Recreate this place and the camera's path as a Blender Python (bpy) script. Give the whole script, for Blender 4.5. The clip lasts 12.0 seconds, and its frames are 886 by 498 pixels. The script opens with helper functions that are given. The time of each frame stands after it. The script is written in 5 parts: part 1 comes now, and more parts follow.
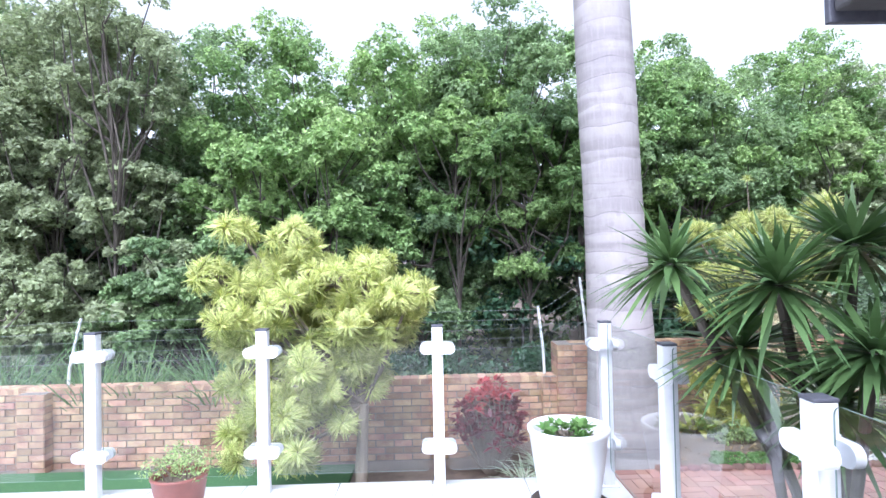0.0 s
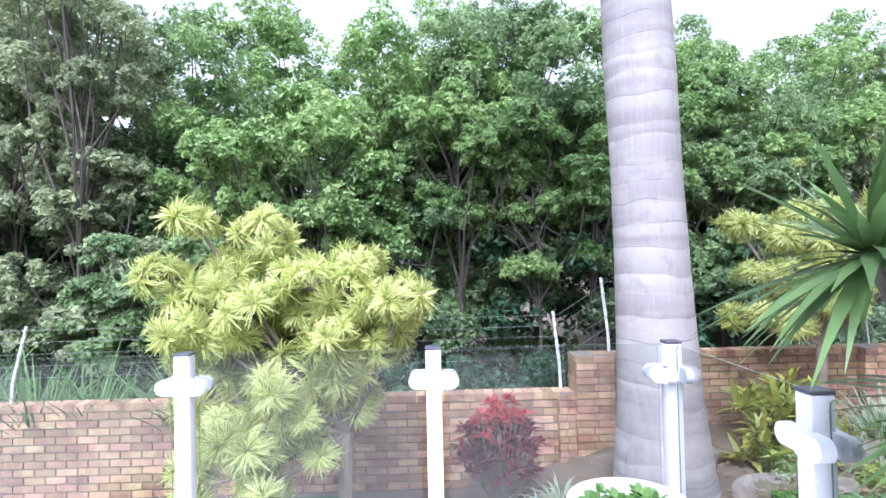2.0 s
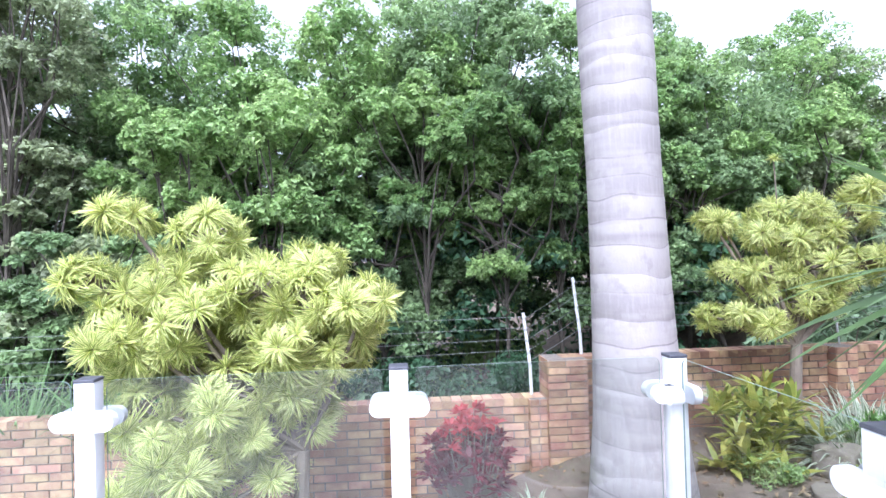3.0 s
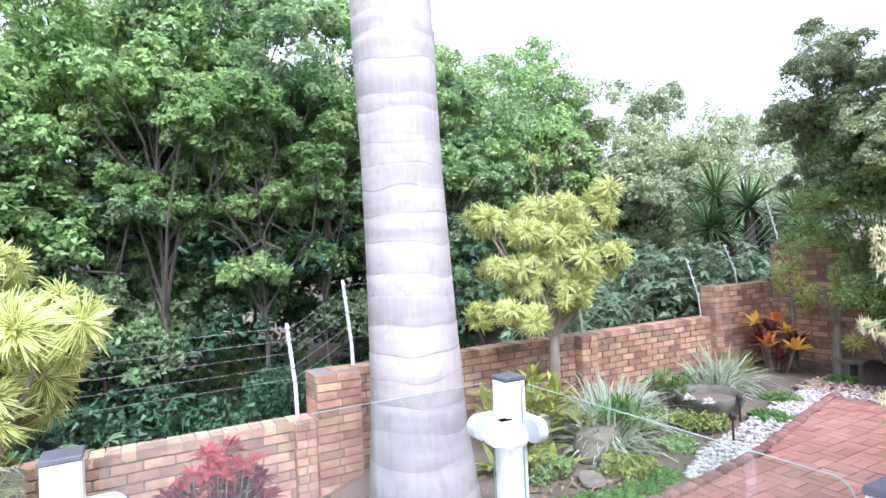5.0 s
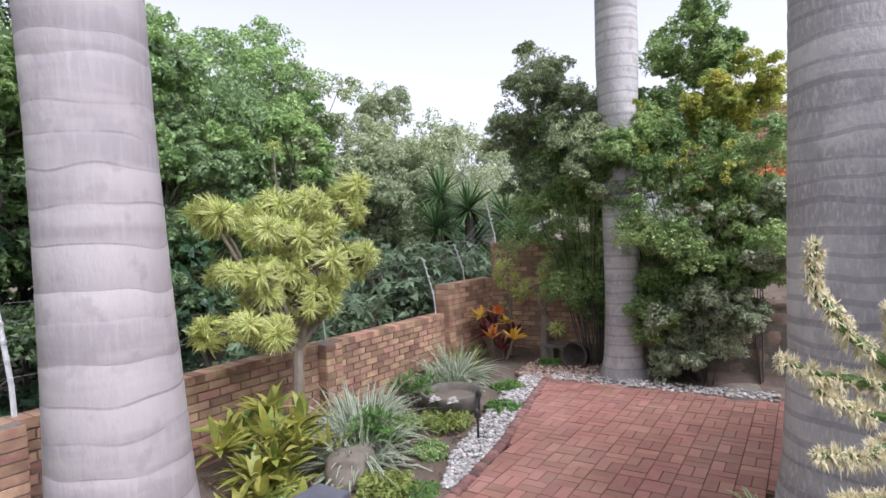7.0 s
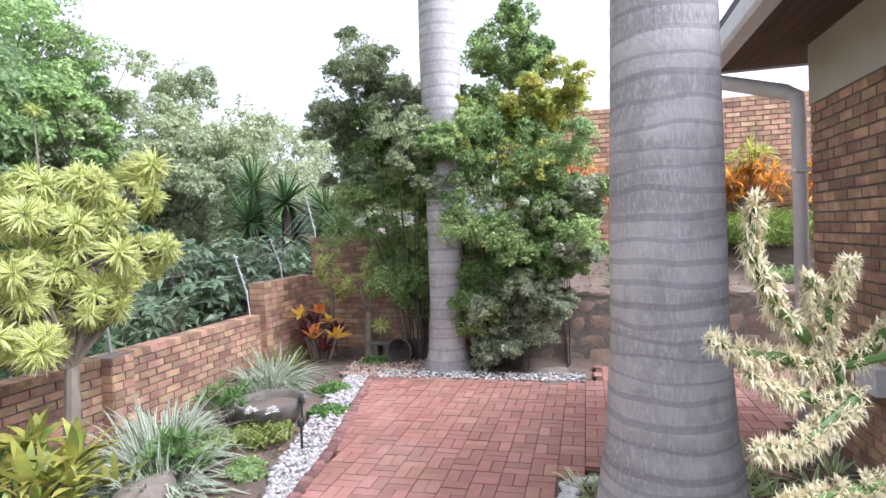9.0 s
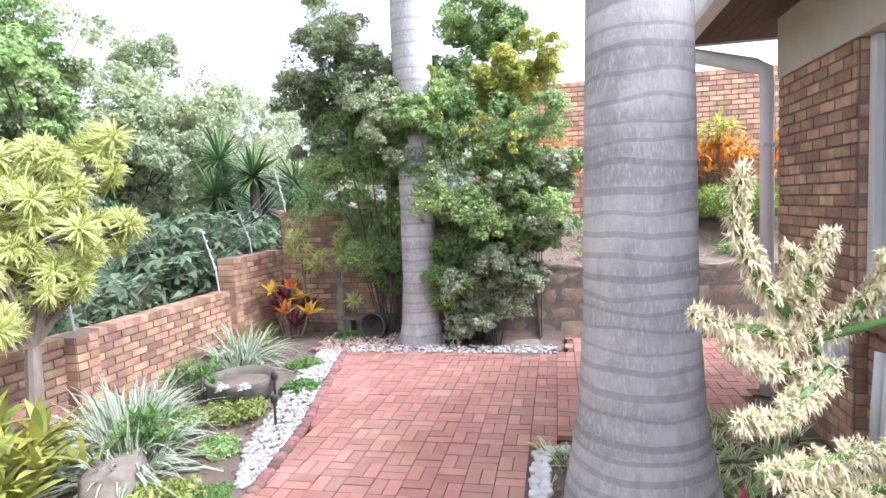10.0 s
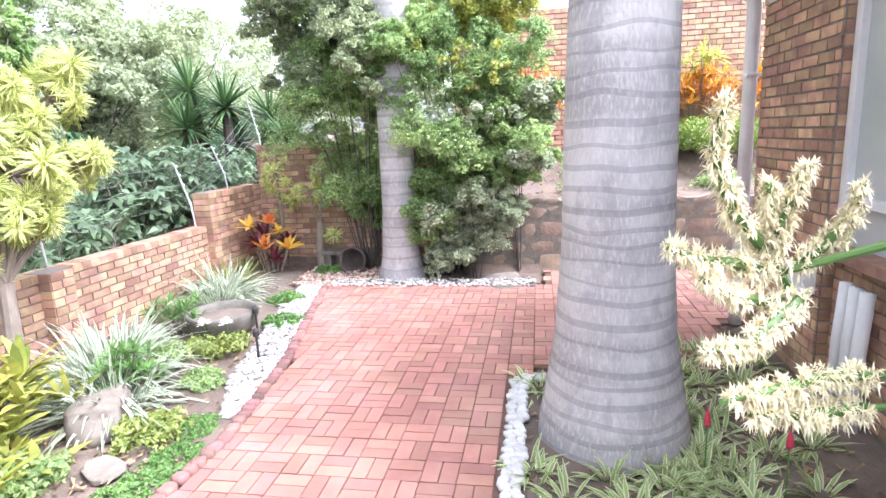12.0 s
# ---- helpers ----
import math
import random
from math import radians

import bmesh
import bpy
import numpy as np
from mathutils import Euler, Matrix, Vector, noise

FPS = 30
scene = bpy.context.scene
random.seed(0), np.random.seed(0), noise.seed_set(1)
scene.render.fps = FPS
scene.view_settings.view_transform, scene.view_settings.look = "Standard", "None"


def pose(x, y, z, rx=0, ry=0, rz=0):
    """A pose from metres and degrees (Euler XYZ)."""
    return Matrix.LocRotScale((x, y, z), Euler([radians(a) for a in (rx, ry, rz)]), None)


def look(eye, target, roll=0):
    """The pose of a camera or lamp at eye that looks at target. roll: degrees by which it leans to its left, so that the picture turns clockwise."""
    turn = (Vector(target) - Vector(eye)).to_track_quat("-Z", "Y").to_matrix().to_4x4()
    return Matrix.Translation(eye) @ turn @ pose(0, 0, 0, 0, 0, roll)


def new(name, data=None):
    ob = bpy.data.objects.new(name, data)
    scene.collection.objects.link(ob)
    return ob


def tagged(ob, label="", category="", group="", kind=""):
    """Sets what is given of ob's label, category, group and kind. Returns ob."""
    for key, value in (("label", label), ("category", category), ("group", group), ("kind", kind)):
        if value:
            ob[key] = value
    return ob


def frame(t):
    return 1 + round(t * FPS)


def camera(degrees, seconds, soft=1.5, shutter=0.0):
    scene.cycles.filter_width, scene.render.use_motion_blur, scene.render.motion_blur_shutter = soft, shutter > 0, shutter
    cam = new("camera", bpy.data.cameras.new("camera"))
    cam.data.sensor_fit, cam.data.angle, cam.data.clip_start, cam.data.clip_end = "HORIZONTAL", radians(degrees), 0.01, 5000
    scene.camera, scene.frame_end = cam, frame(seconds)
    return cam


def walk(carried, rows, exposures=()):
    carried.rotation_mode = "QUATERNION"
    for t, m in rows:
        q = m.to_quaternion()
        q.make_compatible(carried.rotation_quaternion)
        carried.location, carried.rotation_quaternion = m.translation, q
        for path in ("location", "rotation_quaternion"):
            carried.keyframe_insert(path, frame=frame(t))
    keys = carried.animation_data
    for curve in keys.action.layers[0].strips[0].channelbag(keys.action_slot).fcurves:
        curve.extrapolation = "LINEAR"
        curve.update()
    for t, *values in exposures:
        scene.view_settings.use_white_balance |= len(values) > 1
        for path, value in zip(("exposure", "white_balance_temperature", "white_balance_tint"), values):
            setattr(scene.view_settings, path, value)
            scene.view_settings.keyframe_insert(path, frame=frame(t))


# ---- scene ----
cam = camera(76.9, 12.0)
PATH = [
    (0, (0.061, -0.077, 1.437), (0.104, 1.922, 1.476), -1.2),
    (0.5, (0.077, 0.156, 1.451), (0.108, 2.156, 1.487), -1.2),
    (1, (0.067, 0.424, 1.461), (0.094, 2.423, 1.497), -1.3),
    (1.5, (0.061, 0.66, 1.444), (0.092, 2.659, 1.482), -1.3),
    (2, (0.095, 0.967, 1.409), (0.133, 2.966, 1.45), -1.3),
    (2.5, (0.081, 1.164, 1.421), (0.159, 3.163, 1.458), -1.4),
    (4.5, (0.174, 1.996, 1.418), (0.911, 3.855, 1.437), -2.0),
    (5, (0.218, 2.132, 1.385), (1.193, 3.878, 1.403), -2.4),
    (5.5, (0.302, 2.334, 1.409), (1.407, 4.001, 1.413), -2.4),
    (6, (0.37, 2.479, 1.397), (1.607, 4.05, 1.399), -2.6),
    (6.5, (0.44, 2.607, 1.453), (1.894, 3.98, 1.431), -2.6),
    (7, (0.52, 2.78, 1.433), (2.197, 3.871, 1.399), -2.6),
    (7.5, (0.602, 2.886, 1.416), (2.397, 3.767, 1.38), -2.4),
    (9.5, (0.824, 3.032, 1.360), (2.771, 3.467, 1.254), -2.6),
    (10, (0.828, 3.039, 1.365), (2.778, 3.441, 1.201), -2.6),
    (10.5, (0.831, 3.036, 1.359), (2.779, 3.417, 1.134), -2.5),
    (11, (0.841, 3.034, 1.363), (2.784, 3.397, 1.071), -2.6),
    (11.5, (0.848, 3.036, 1.368), (2.784, 3.387, 1.020), -2.7),
    (12, (0.847, 3.034, 1.362), (2.775, 3.372, 0.962), -2.6),
]
EXPOSURES = [(0.0, 1.47, 5350, 17), (2.5, 1.5, 5350, 17), (4.5, 2.02, 5350, 17), (5.0, 1.78, 5450, 17), (5.5, 1.44, 5600, 18), (6.5, 1.04, 5850, 19), (7.0, 1.0, 5850, 19), (7.5, 1.0, 5850, 19), (9.5, 1.88, 5650, 20), (10.5, 2.22, 5650, 20), (12.0, 2.58, 5650, 20)]
walk(cam, [(t, look(eye, target, roll)) for t, eye, target, roll in PATH], EXPOSURES)

# ---- light ----
world = bpy.data.worlds.new("overcast_sky")
scene.world = world
world.use_nodes = True
wn, wl = world.node_tree.nodes, world.node_tree.links
sky = wn.new("ShaderNodeTexSky")
sky.sky_type, sky.sun_disc = "NISHITA", False
sky.sun_elevation, sky.sun_rotation = radians(55), radians(194)
sky.dust_density, sky.air_density = 4.0, 1.0
grey = wn.new("ShaderNodeHueSaturation")
grey.inputs["Saturation"].default_value = 0.1
wl.new(sky.outputs["Color"], grey.inputs["Color"])
wl.new(grey.outputs["Color"], wn["Background"].inputs["Color"])
wn["Background"].inputs["Strength"].default_value = 0.15
sun_data = bpy.data.lights.new("sun", "SUN")
sun_data.energy, sun_data.angle, sun_data.color = 1.2, radians(25), (1.0, 0.96, 0.9)
sun = new("sun", sun_data)
sun.matrix_world = look((0, 0, 30), (5.0, 20.0, 0))

# ---- materials ----


def mat(name, base, rough=0.6, var=None, scale=8.0, bump=0.0, bscale=None, metal=0.0, stretch=(1, 1, 1), rnd=0.0, island=False, spec=0.5, big=None, coat=0.0):
    """A noise-varied surface: base to var by grain, big = (colour, scale, amount) for stains, rnd = random value per object or island."""
    m = bpy.data.materials.new(name)
    m.use_nodes = True
    n, l = m.node_tree.nodes, m.node_tree.links
    b = n["Principled BSDF"]
    b.inputs["Roughness"].default_value, b.inputs["Metallic"].default_value = rough, metal
    b.inputs["Specular IOR Level"].default_value, b.inputs["Coat Weight"].default_value = spec, coat
    tc, mp = n.new("ShaderNodeTexCoord"), n.new("ShaderNodeMapping")
    mp.inputs["Scale"].default_value = stretch
    geo = n.new("ShaderNodeNewGeometry")
    l.new(geo.outputs["Position"], mp.inputs["Vector"])
    no = n.new("ShaderNodeTexNoise")
    no.inputs["Scale"].default_value, no.inputs["Detail"].default_value, no.inputs["Roughness"].default_value = scale, 6, 0.65
    l.new(mp.outputs["Vector"], no.inputs["Vector"])
    mix = n.new("ShaderNodeMixRGB")
    mix.inputs["Color1"].default_value = (*base, 1)
    mix.inputs["Color2"].default_value = (*(var or [c * 0.8 for c in base]), 1)
    ramp = n.new("ShaderNodeMapRange")
    ramp.inputs["From Min"].default_value, ramp.inputs["From Max"].default_value = 0.35, 0.65
    l.new(no.outputs["Fac"], ramp.inputs["Value"])
    l.new(ramp.outputs["Result"], mix.inputs["Fac"])
    out = mix.outputs["Color"]
    if big:
        nb = n.new("ShaderNodeTexNoise")
        nb.inputs["Scale"].default_value, nb.inputs["Detail"].default_value = big[1], 5
        l.new(geo.outputs["Position"], nb.inputs["Vector"])
        rb = n.new("ShaderNodeMapRange")
        rb.inputs["From Min"].default_value, rb.inputs["From Max"].default_value, rb.inputs["To Max"].default_value = 0.45, 0.7, big[2]
        l.new(nb.outputs["Fac"], rb.inputs["Value"])
        mb = n.new("ShaderNodeMixRGB")
        mb.inputs["Color2"].default_value = (*big[0], 1)
        l.new(rb.outputs["Result"], mb.inputs["Fac"])
        l.new(out, mb.inputs["Color1"])
        out = mb.outputs["Color"]
    if rnd:
        src = geo.outputs["Random Per Island"] if island else n.new("ShaderNodeObjectInfo").outputs["Random"]
        hs = n.new("ShaderNodeHueSaturation")
        r1 = n.new("ShaderNodeMapRange")
        r1.inputs["To Min"].default_value, r1.inputs["To Max"].default_value = 1 - rnd, 1 + rnd
        l.new(src, r1.inputs["Value"])
        l.new(r1.outputs["Result"], hs.inputs["Value"])
        wh = n.new("ShaderNodeTexWhiteNoise")
        wh.noise_dimensions = "1D"
        l.new(src, wh.inputs["W"])
        r2 = n.new("ShaderNodeMapRange")
        r2.inputs["To Min"].default_value, r2.inputs["To Max"].default_value = 0.5 - rnd * 0.05, 0.5 + rnd * 0.05
        l.new(wh.outputs["Value"], r2.inputs["Value"])
        l.new(r2.outputs["Result"], hs.inputs["Hue"])
        l.new(out, hs.inputs["Color"])
        out = hs.outputs["Color"]
    l.new(out, b.inputs["Base Color"])
    if bump:
        bp = n.new("ShaderNodeBump")
        bp.inputs["Strength"].default_value, bp.inputs["Distance"].default_value = bump, 0.01
        if bscale:
            n2 = n.new("ShaderNodeTexNoise")
            n2.inputs["Scale"].default_value, n2.inputs["Detail"].default_value = bscale, 4
            l.new(mp.outputs["Vector"], n2.inputs["Vector"])
            l.new(n2.outputs["Fac"], bp.inputs["Height"])
        else:
            l.new(no.outputs["Fac"], bp.inputs["Height"])
        l.new(bp.outputs["Normal"], b.inputs["Normal"])
    return m


def leaf(name, base, tip, rnd=0.35, trans=0.35, rough=0.45, margin=None, patch=0.6, spec=0.4):
    """A leaf surface: two greens by random leaf and by large patches, some light let through; margin = colour along the leaf's edges."""
    m = bpy.data.materials.new(name)
    m.use_nodes = True
    n, l = m.node_tree.nodes, m.node_tree.links
    b = n["Principled BSDF"]
    b.inputs["Roughness"].default_value, b.inputs["Specular IOR Level"].default_value = rough, spec
    geo = n.new("ShaderNodeNewGeometry")
    no = n.new("ShaderNodeTexNoise")
    no.inputs["Scale"].default_value, no.inputs["Detail"].default_value = patch, 3
    l.new(geo.outputs["Position"], no.inputs["Vector"])
    add = n.new("ShaderNodeMath")
    add.operation = "MULTIPLY_ADD"
    l.new(geo.outputs["Random Per Island"], add.inputs[0])
    add.inputs[1].default_value = 0.5
    mr = n.new("ShaderNodeMapRange")
    mr.inputs["From Min"].default_value, mr.inputs["From Max"].default_value, mr.inputs["To Min"].default_value, mr.inputs["To Max"].default_value = 0.35, 0.65, 0.0, 0.6
    l.new(no.outputs["Fac"], mr.inputs["Value"])
    l.new(mr.outputs["Result"], add.inputs[2])
    mix = n.new("ShaderNodeMixRGB")
    mix.inputs["Color1"].default_value, mix.inputs["Color2"].default_value = (*base, 1), (*tip, 1)
    l.new(add.outputs[0], mix.inputs["Fac"])
    out = mix.outputs["Color"]
    if margin:
        uv = n.new("ShaderNodeUVMap")
        sep = n.new("ShaderNodeSeparateXYZ")
        l.new(uv.outputs["UV"], sep.inputs[0])
        s1 = n.new("ShaderNodeMath")
        s1.operation = "SUBTRACT"
        s1.inputs[1].default_value = 0.5
        l.new(sep.outputs["X"], s1.inputs[0])
        s2 = n.new("ShaderNodeMath")
        s2.operation = "ABSOLUTE"
        l.new(s1.outputs[0], s2.inputs[0])
        s3 = n.new("ShaderNodeMapRange")
        s3.inputs["From Min"].default_value, s3.inputs["From Max"].default_value = margin[3], margin[3] + 0.1
        l.new(s2.outputs[0], s3.inputs["Value"])
        mm = n.new("ShaderNodeMixRGB")
        mm.inputs["Color2"].default_value = (*margin[:3], 1)
        l.new(s3.outputs["Result"], mm.inputs["Fac"])
        l.new(out, mm.inputs["Color1"])
        out = mm.outputs["Color"]
    hs = n.new("ShaderNodeHueSaturation")
    wh = n.new("ShaderNodeTexWhiteNoise")
    wh.noise_dimensions = "1D"
    l.new(geo.outputs["Random Per Island"], wh.inputs["W"])
    r2 = n.new("ShaderNodeMapRange")
    r2.inputs["To Min"].default_value, r2.inputs["To Max"].default_value = 1 - rnd, 1 + rnd
    l.new(wh.outputs["Value"], r2.inputs["Value"])
    l.new(r2.outputs["Result"], hs.inputs["Value"])
    l.new(out, hs.inputs["Color"])
    l.new(hs.outputs["Color"], b.inputs["Base Color"])
    tr = n.new("ShaderNodeBsdfTranslucent")
    l.new(hs.outputs["Color"], tr.inputs["Color"])
    ms = n.new("ShaderNodeMixShader")
    ms.inputs["Fac"].default_value = trans
    l.new(b.outputs["BSDF"], ms.inputs[1])
    l.new(tr.outputs["BSDF"], ms.inputs[2])
    l.new(ms.outputs["Shader"], n["Material Output"].inputs["Surface"])
    return m


def glass_mat():
    m = bpy.data.materials.new("balustrade_glass")
    m.use_nodes = True
    n, l = m.node_tree.nodes, m.node_tree.links
    n.remove(n["Principled BSDF"])
    tr, gl, fr, mx = n.new("ShaderNodeBsdfTransparent"), n.new("ShaderNodeBsdfGlossy"), n.new("ShaderNodeFresnel"), n.new("ShaderNodeMixShader")
    tr.inputs["Color"].default_value = (0.86, 0.9, 0.89, 1)
    gl.inputs["Roughness"].default_value = 0.01
    fr.inputs["IOR"].default_value = 1.8
    l.new(fr.outputs[0], mx.inputs["Fac"])
    l.new(tr.outputs[0], mx.inputs[1])
    l.new(gl.outputs[0], mx.inputs[2])
    l.new(mx.outputs[0], n["Material Output"].inputs["Surface"])
    return m


GLASS = glass_mat()
GLASS_EDGE = mat("glass_edge", (0.24, 0.32, 0.3), 0.3, (0.18, 0.25, 0.23), 20)
WHITE_METAL = mat("white_powder_coat", (0.82, 0.82, 0.85), 0.35, (0.76, 0.76, 0.8), 12, 0.05, 90)
CAP = mat("dark_post_cap", (0.07, 0.07, 0.09), 0.5, (0.1, 0.1, 0.12), 30)
DECK_TILE = mat("white_glazed_tile", (0.78, 0.78, 0.76), 0.25, (0.7, 0.7, 0.69), 6, 0.03, 60, big=((0.6, 0.6, 0.57), 2.0, 0.35))
GROUT = mat("grey_grout", (0.3, 0.29, 0.27), 0.9, (0.22, 0.21, 0.2), 30, 0.2)
MORTAR = mat("wall_mortar", (0.27, 0.23, 0.2), 0.95, (0.18, 0.15, 0.13), 30, 0.4, 80)
BRICK_ARGS = dict(rough=0.85, var=(0.4, 0.225, 0.155), scale=7, bump=0.5, bscale=60, big=((0.27, 0.145, 0.12), 3.5, 0.6))
BRICK = mat("face_brick", (0.52, 0.35, 0.215), rnd=0.33, **BRICK_ARGS)
BRICK_REST = mat("face_brick_rest", (0.52, 0.35, 0.215), rnd=0.33, island=True, **BRICK_ARGS)
PAVER_ARGS = dict(rough=0.75, var=(0.3, 0.14, 0.11), scale=9, bump=0.35, bscale=80, big=((0.43, 0.25, 0.2), 1.6, 0.6))
PAVER = mat("clay_paver", (0.34, 0.165, 0.125), rnd=0.18, **PAVER_ARGS)
PAVER_REST = mat("clay_paver_rest", (0.34, 0.165, 0.125), rnd=0.18, island=True, **PAVER_ARGS)
JOINT = mat("paving_sand", (0.17, 0.09, 0.065), 0.95, (0.1, 0.06, 0.045), 40, 0.3)
SOIL = mat("garden_soil", (0.17, 0.125, 0.095), 0.95, (0.1, 0.075, 0.06), 5, 0.9, 45, big=((0.24, 0.2, 0.16), 1.2, 0.6))
LAWN = mat("lawn_green", (0.04, 0.11, 0.04), 0.9, (0.06, 0.14, 0.05), 40, 0.6, 120)
BARK = mat("forest_bark", (0.13, 0.11, 0.09), 0.9, (0.06, 0.05, 0.042), 10, 0.6, 30, stretch=(1, 1, 0.3))
STEM = mat("garden_stem", (0.3, 0.25, 0.2), 0.85, (0.2, 0.16, 0.13), 14, 0.4, 40, stretch=(1, 1, 0.3))


def palm_bark(name, tone, pale, dark, ring_scale, streak, bump, grain=0.1):
    """Ringed palm bark: broad rings of two tones round the trunk, fine upright streaks and grey lichen blotches."""
    m = mat(name, tone, 0.88, pale, 2.6, bump, 45, stretch=(1, 1, 0.5))
    n, l = m.node_tree.nodes, m.node_tree.links
    b = n["Principled BSDF"]
    src = b.inputs["Base Color"].links[0].from_socket
    geo = n.new("ShaderNodeNewGeometry")
    for scale3, size, lo, hi, amount, colour in (((0.12, 0.12, 1), ring_scale, 0.46, 0.6, 0.75, dark), ((1, 1, grain), streak, 0.48, 0.68, 0.65 if grain > 0.2 else 0.4, pale), ((1, 1, 0.7), 9.0, 0.56, 0.66, 0.5, dark)):
        mp, no, mr, mx = n.new("ShaderNodeMapping"), n.new("ShaderNodeTexNoise"), n.new("ShaderNodeMapRange"), n.new("ShaderNodeMixRGB")
        mp.inputs["Scale"].default_value = scale3
        no.inputs["Scale"].default_value, no.inputs["Detail"].default_value = size, 4
        mr.inputs["From Min"].default_value, mr.inputs["From Max"].default_value, mr.inputs["To Max"].default_value = lo, hi, amount
        mx.inputs["Color2"].default_value = (*colour, 1)
        l.new(geo.outputs["Position"], mp.inputs["Vector"])
        l.new(mp.outputs["Vector"], no.inputs["Vector"])
        l.new(no.outputs["Fac"], mr.inputs["Value"])
        l.new(mr.outputs["Result"], mx.inputs["Fac"])
        l.new(src, mx.inputs["Color1"])
        src = mx.outputs["Color"]
    l.new(src, b.inputs["Base Color"])
    return m


PALM_BARK = palm_bark("palm_trunk_bark", (0.36, 0.328, 0.325), (0.43, 0.395, 0.39), (0.285, 0.258, 0.265), 5.0, 30, 0.3)
PALM_SCAR = palm_bark("palm_leaf_scar", (0.3, 0.27, 0.275), (0.36, 0.325, 0.325), (0.2, 0.18, 0.19), 7.0, 18, 0.4)
PALM_DARK = palm_bark("weathered_palm_bark", (0.38, 0.36, 0.36), (0.58, 0.56, 0.55), (0.31, 0.29, 0.295), 4.0, 60, 0.8, 0.3)
PALM_DARK_SCAR = palm_bark("weathered_leaf_scar", (0.31, 0.29, 0.3), (0.42, 0.4, 0.4), (0.25, 0.235, 0.24), 4.0, 50, 0.5, 0.3)
PLASTER = mat("cream_plaster", (0.6, 0.55, 0.47), 0.85, (0.54, 0.49, 0.42), 3, 0.15, 60)
WHITE_PAINT = mat("white_paint", (0.78, 0.77, 0.78), 0.5, (0.7, 0.69, 0.7), 6, 0.05, 40, big=((0.55, 0.53, 0.52), 2.0, 0.4))
DARK_TIMBER = mat("dark_eave_timber", (0.1, 0.055, 0.035), 0.7, (0.06, 0.035, 0.025), 6, 0.3, 30, stretch=(0.3, 1, 1))
ROOF = mat("dark_roof_tile", (0.09, 0.085, 0.09), 0.7, (0.06, 0.055, 0.06), 8, 0.2)
STONE = mat("rubble_stone", (0.36, 0.28, 0.2), 0.9, (0.22, 0.17, 0.13), 5, 0.7, 25, rnd=0.3, big=((0.15, 0.13, 0.11), 1.5, 0.6))
ROCK = mat("garden_rock", (0.25, 0.215, 0.175), 0.9, (0.16, 0.135, 0.11), 6, 0.6, 30)
PEBBLE = mat("white_pebble", (0.53, 0.51, 0.49), 0.75, (0.34, 0.31, 0.29), 12, 0.15, 60, rnd=0.4, island=True)
PINK_PEBBLE = mat("mixed_pebble", (0.5, 0.36, 0.29), 0.7, (0.36, 0.26, 0.21), 10, 0.2, 60, rnd=0.5, island=True)
COBBLE = mat("red_cobble", (0.24, 0.125, 0.105), 0.8, (0.15, 0.08, 0.07), 10, 0.4, 50, rnd=0.35)
WHITE_POT = mat("white_pot_glaze", (0.82, 0.82, 0.83), 0.35, (0.77, 0.77, 0.78), 5)
RED_POT = mat("terracotta_pot", (0.27, 0.1, 0.08), 0.5, (0.2, 0.075, 0.06), 8, 0.15)
DARK_CLAY = mat("dark_clay", (0.09, 0.07, 0.06), 0.8, (0.05, 0.04, 0.035), 12, 0.3)
WIRE = mat("galvanised_steel", (0.45, 0.46, 0.47), 0.45, (0.36, 0.37, 0.38), 14, metal=0.6)
POLE = mat("white_fence_pole", (0.72, 0.73, 0.74), 0.4, (0.62, 0.63, 0.64), 10)
CONCRETE = mat("old_concrete", (0.2, 0.18, 0.15), 0.9, (0.12, 0.11, 0.09), 8, 0.5, 50)
# opaque pane: the sky's reflection is put into its pale grey base colour
WINDOW_REFLECTION = mat("window_sky_reflection", (0.5, 0.53, 0.53), 0.06, (0.45, 0.48, 0.48), 1, spec=0.8)
DARK = mat("dark_plastic", (0.03, 0.03, 0.03), 0.6)
WHITE_PETAL = mat("white_petals", (0.8, 0.78, 0.76), 0.6, (0.7, 0.68, 0.66), 30)
FLOWER_RED = mat("pink_petals", (0.6, 0.05, 0.1), 0.6, (0.45, 0.03, 0.07), 30)

L_TREE = [leaf("forest_leaf_fresh", (0.19, 0.32, 0.12), (0.45, 0.59, 0.24), patch=0.5, trans=0.48),
          leaf("forest_leaf_deep", (0.17, 0.265, 0.135), (0.38, 0.5, 0.24), patch=0.5, trans=0.48),
          leaf("forest_leaf_olive", (0.26, 0.31, 0.185), (0.48, 0.54, 0.32), patch=0.5, trans=0.48)]
# far darker than the tree leaves: the crowns' shade is in this colour
L_UNDER_SHADE = leaf("shade_toned_undergrowth_leaf", (0.035, 0.08, 0.045), (0.1, 0.2, 0.1), patch=0.8)
L_BLUE = leaf("blue_green_leaf", (0.13, 0.2, 0.11), (0.3, 0.4, 0.24), patch=1.2)
L_VARIEG = leaf("yellow_margin_leaf", (0.2, 0.31, 0.04), (0.36, 0.45, 0.08), rnd=0.25, trans=0.42, margin=(0.88, 0.87, 0.4, 0.17), patch=2.0)
L_SPIDER = leaf("white_striped_leaf", (0.17, 0.25, 0.13), (0.26, 0.34, 0.2), rnd=0.2, margin=(0.66, 0.68, 0.56, 0.18))
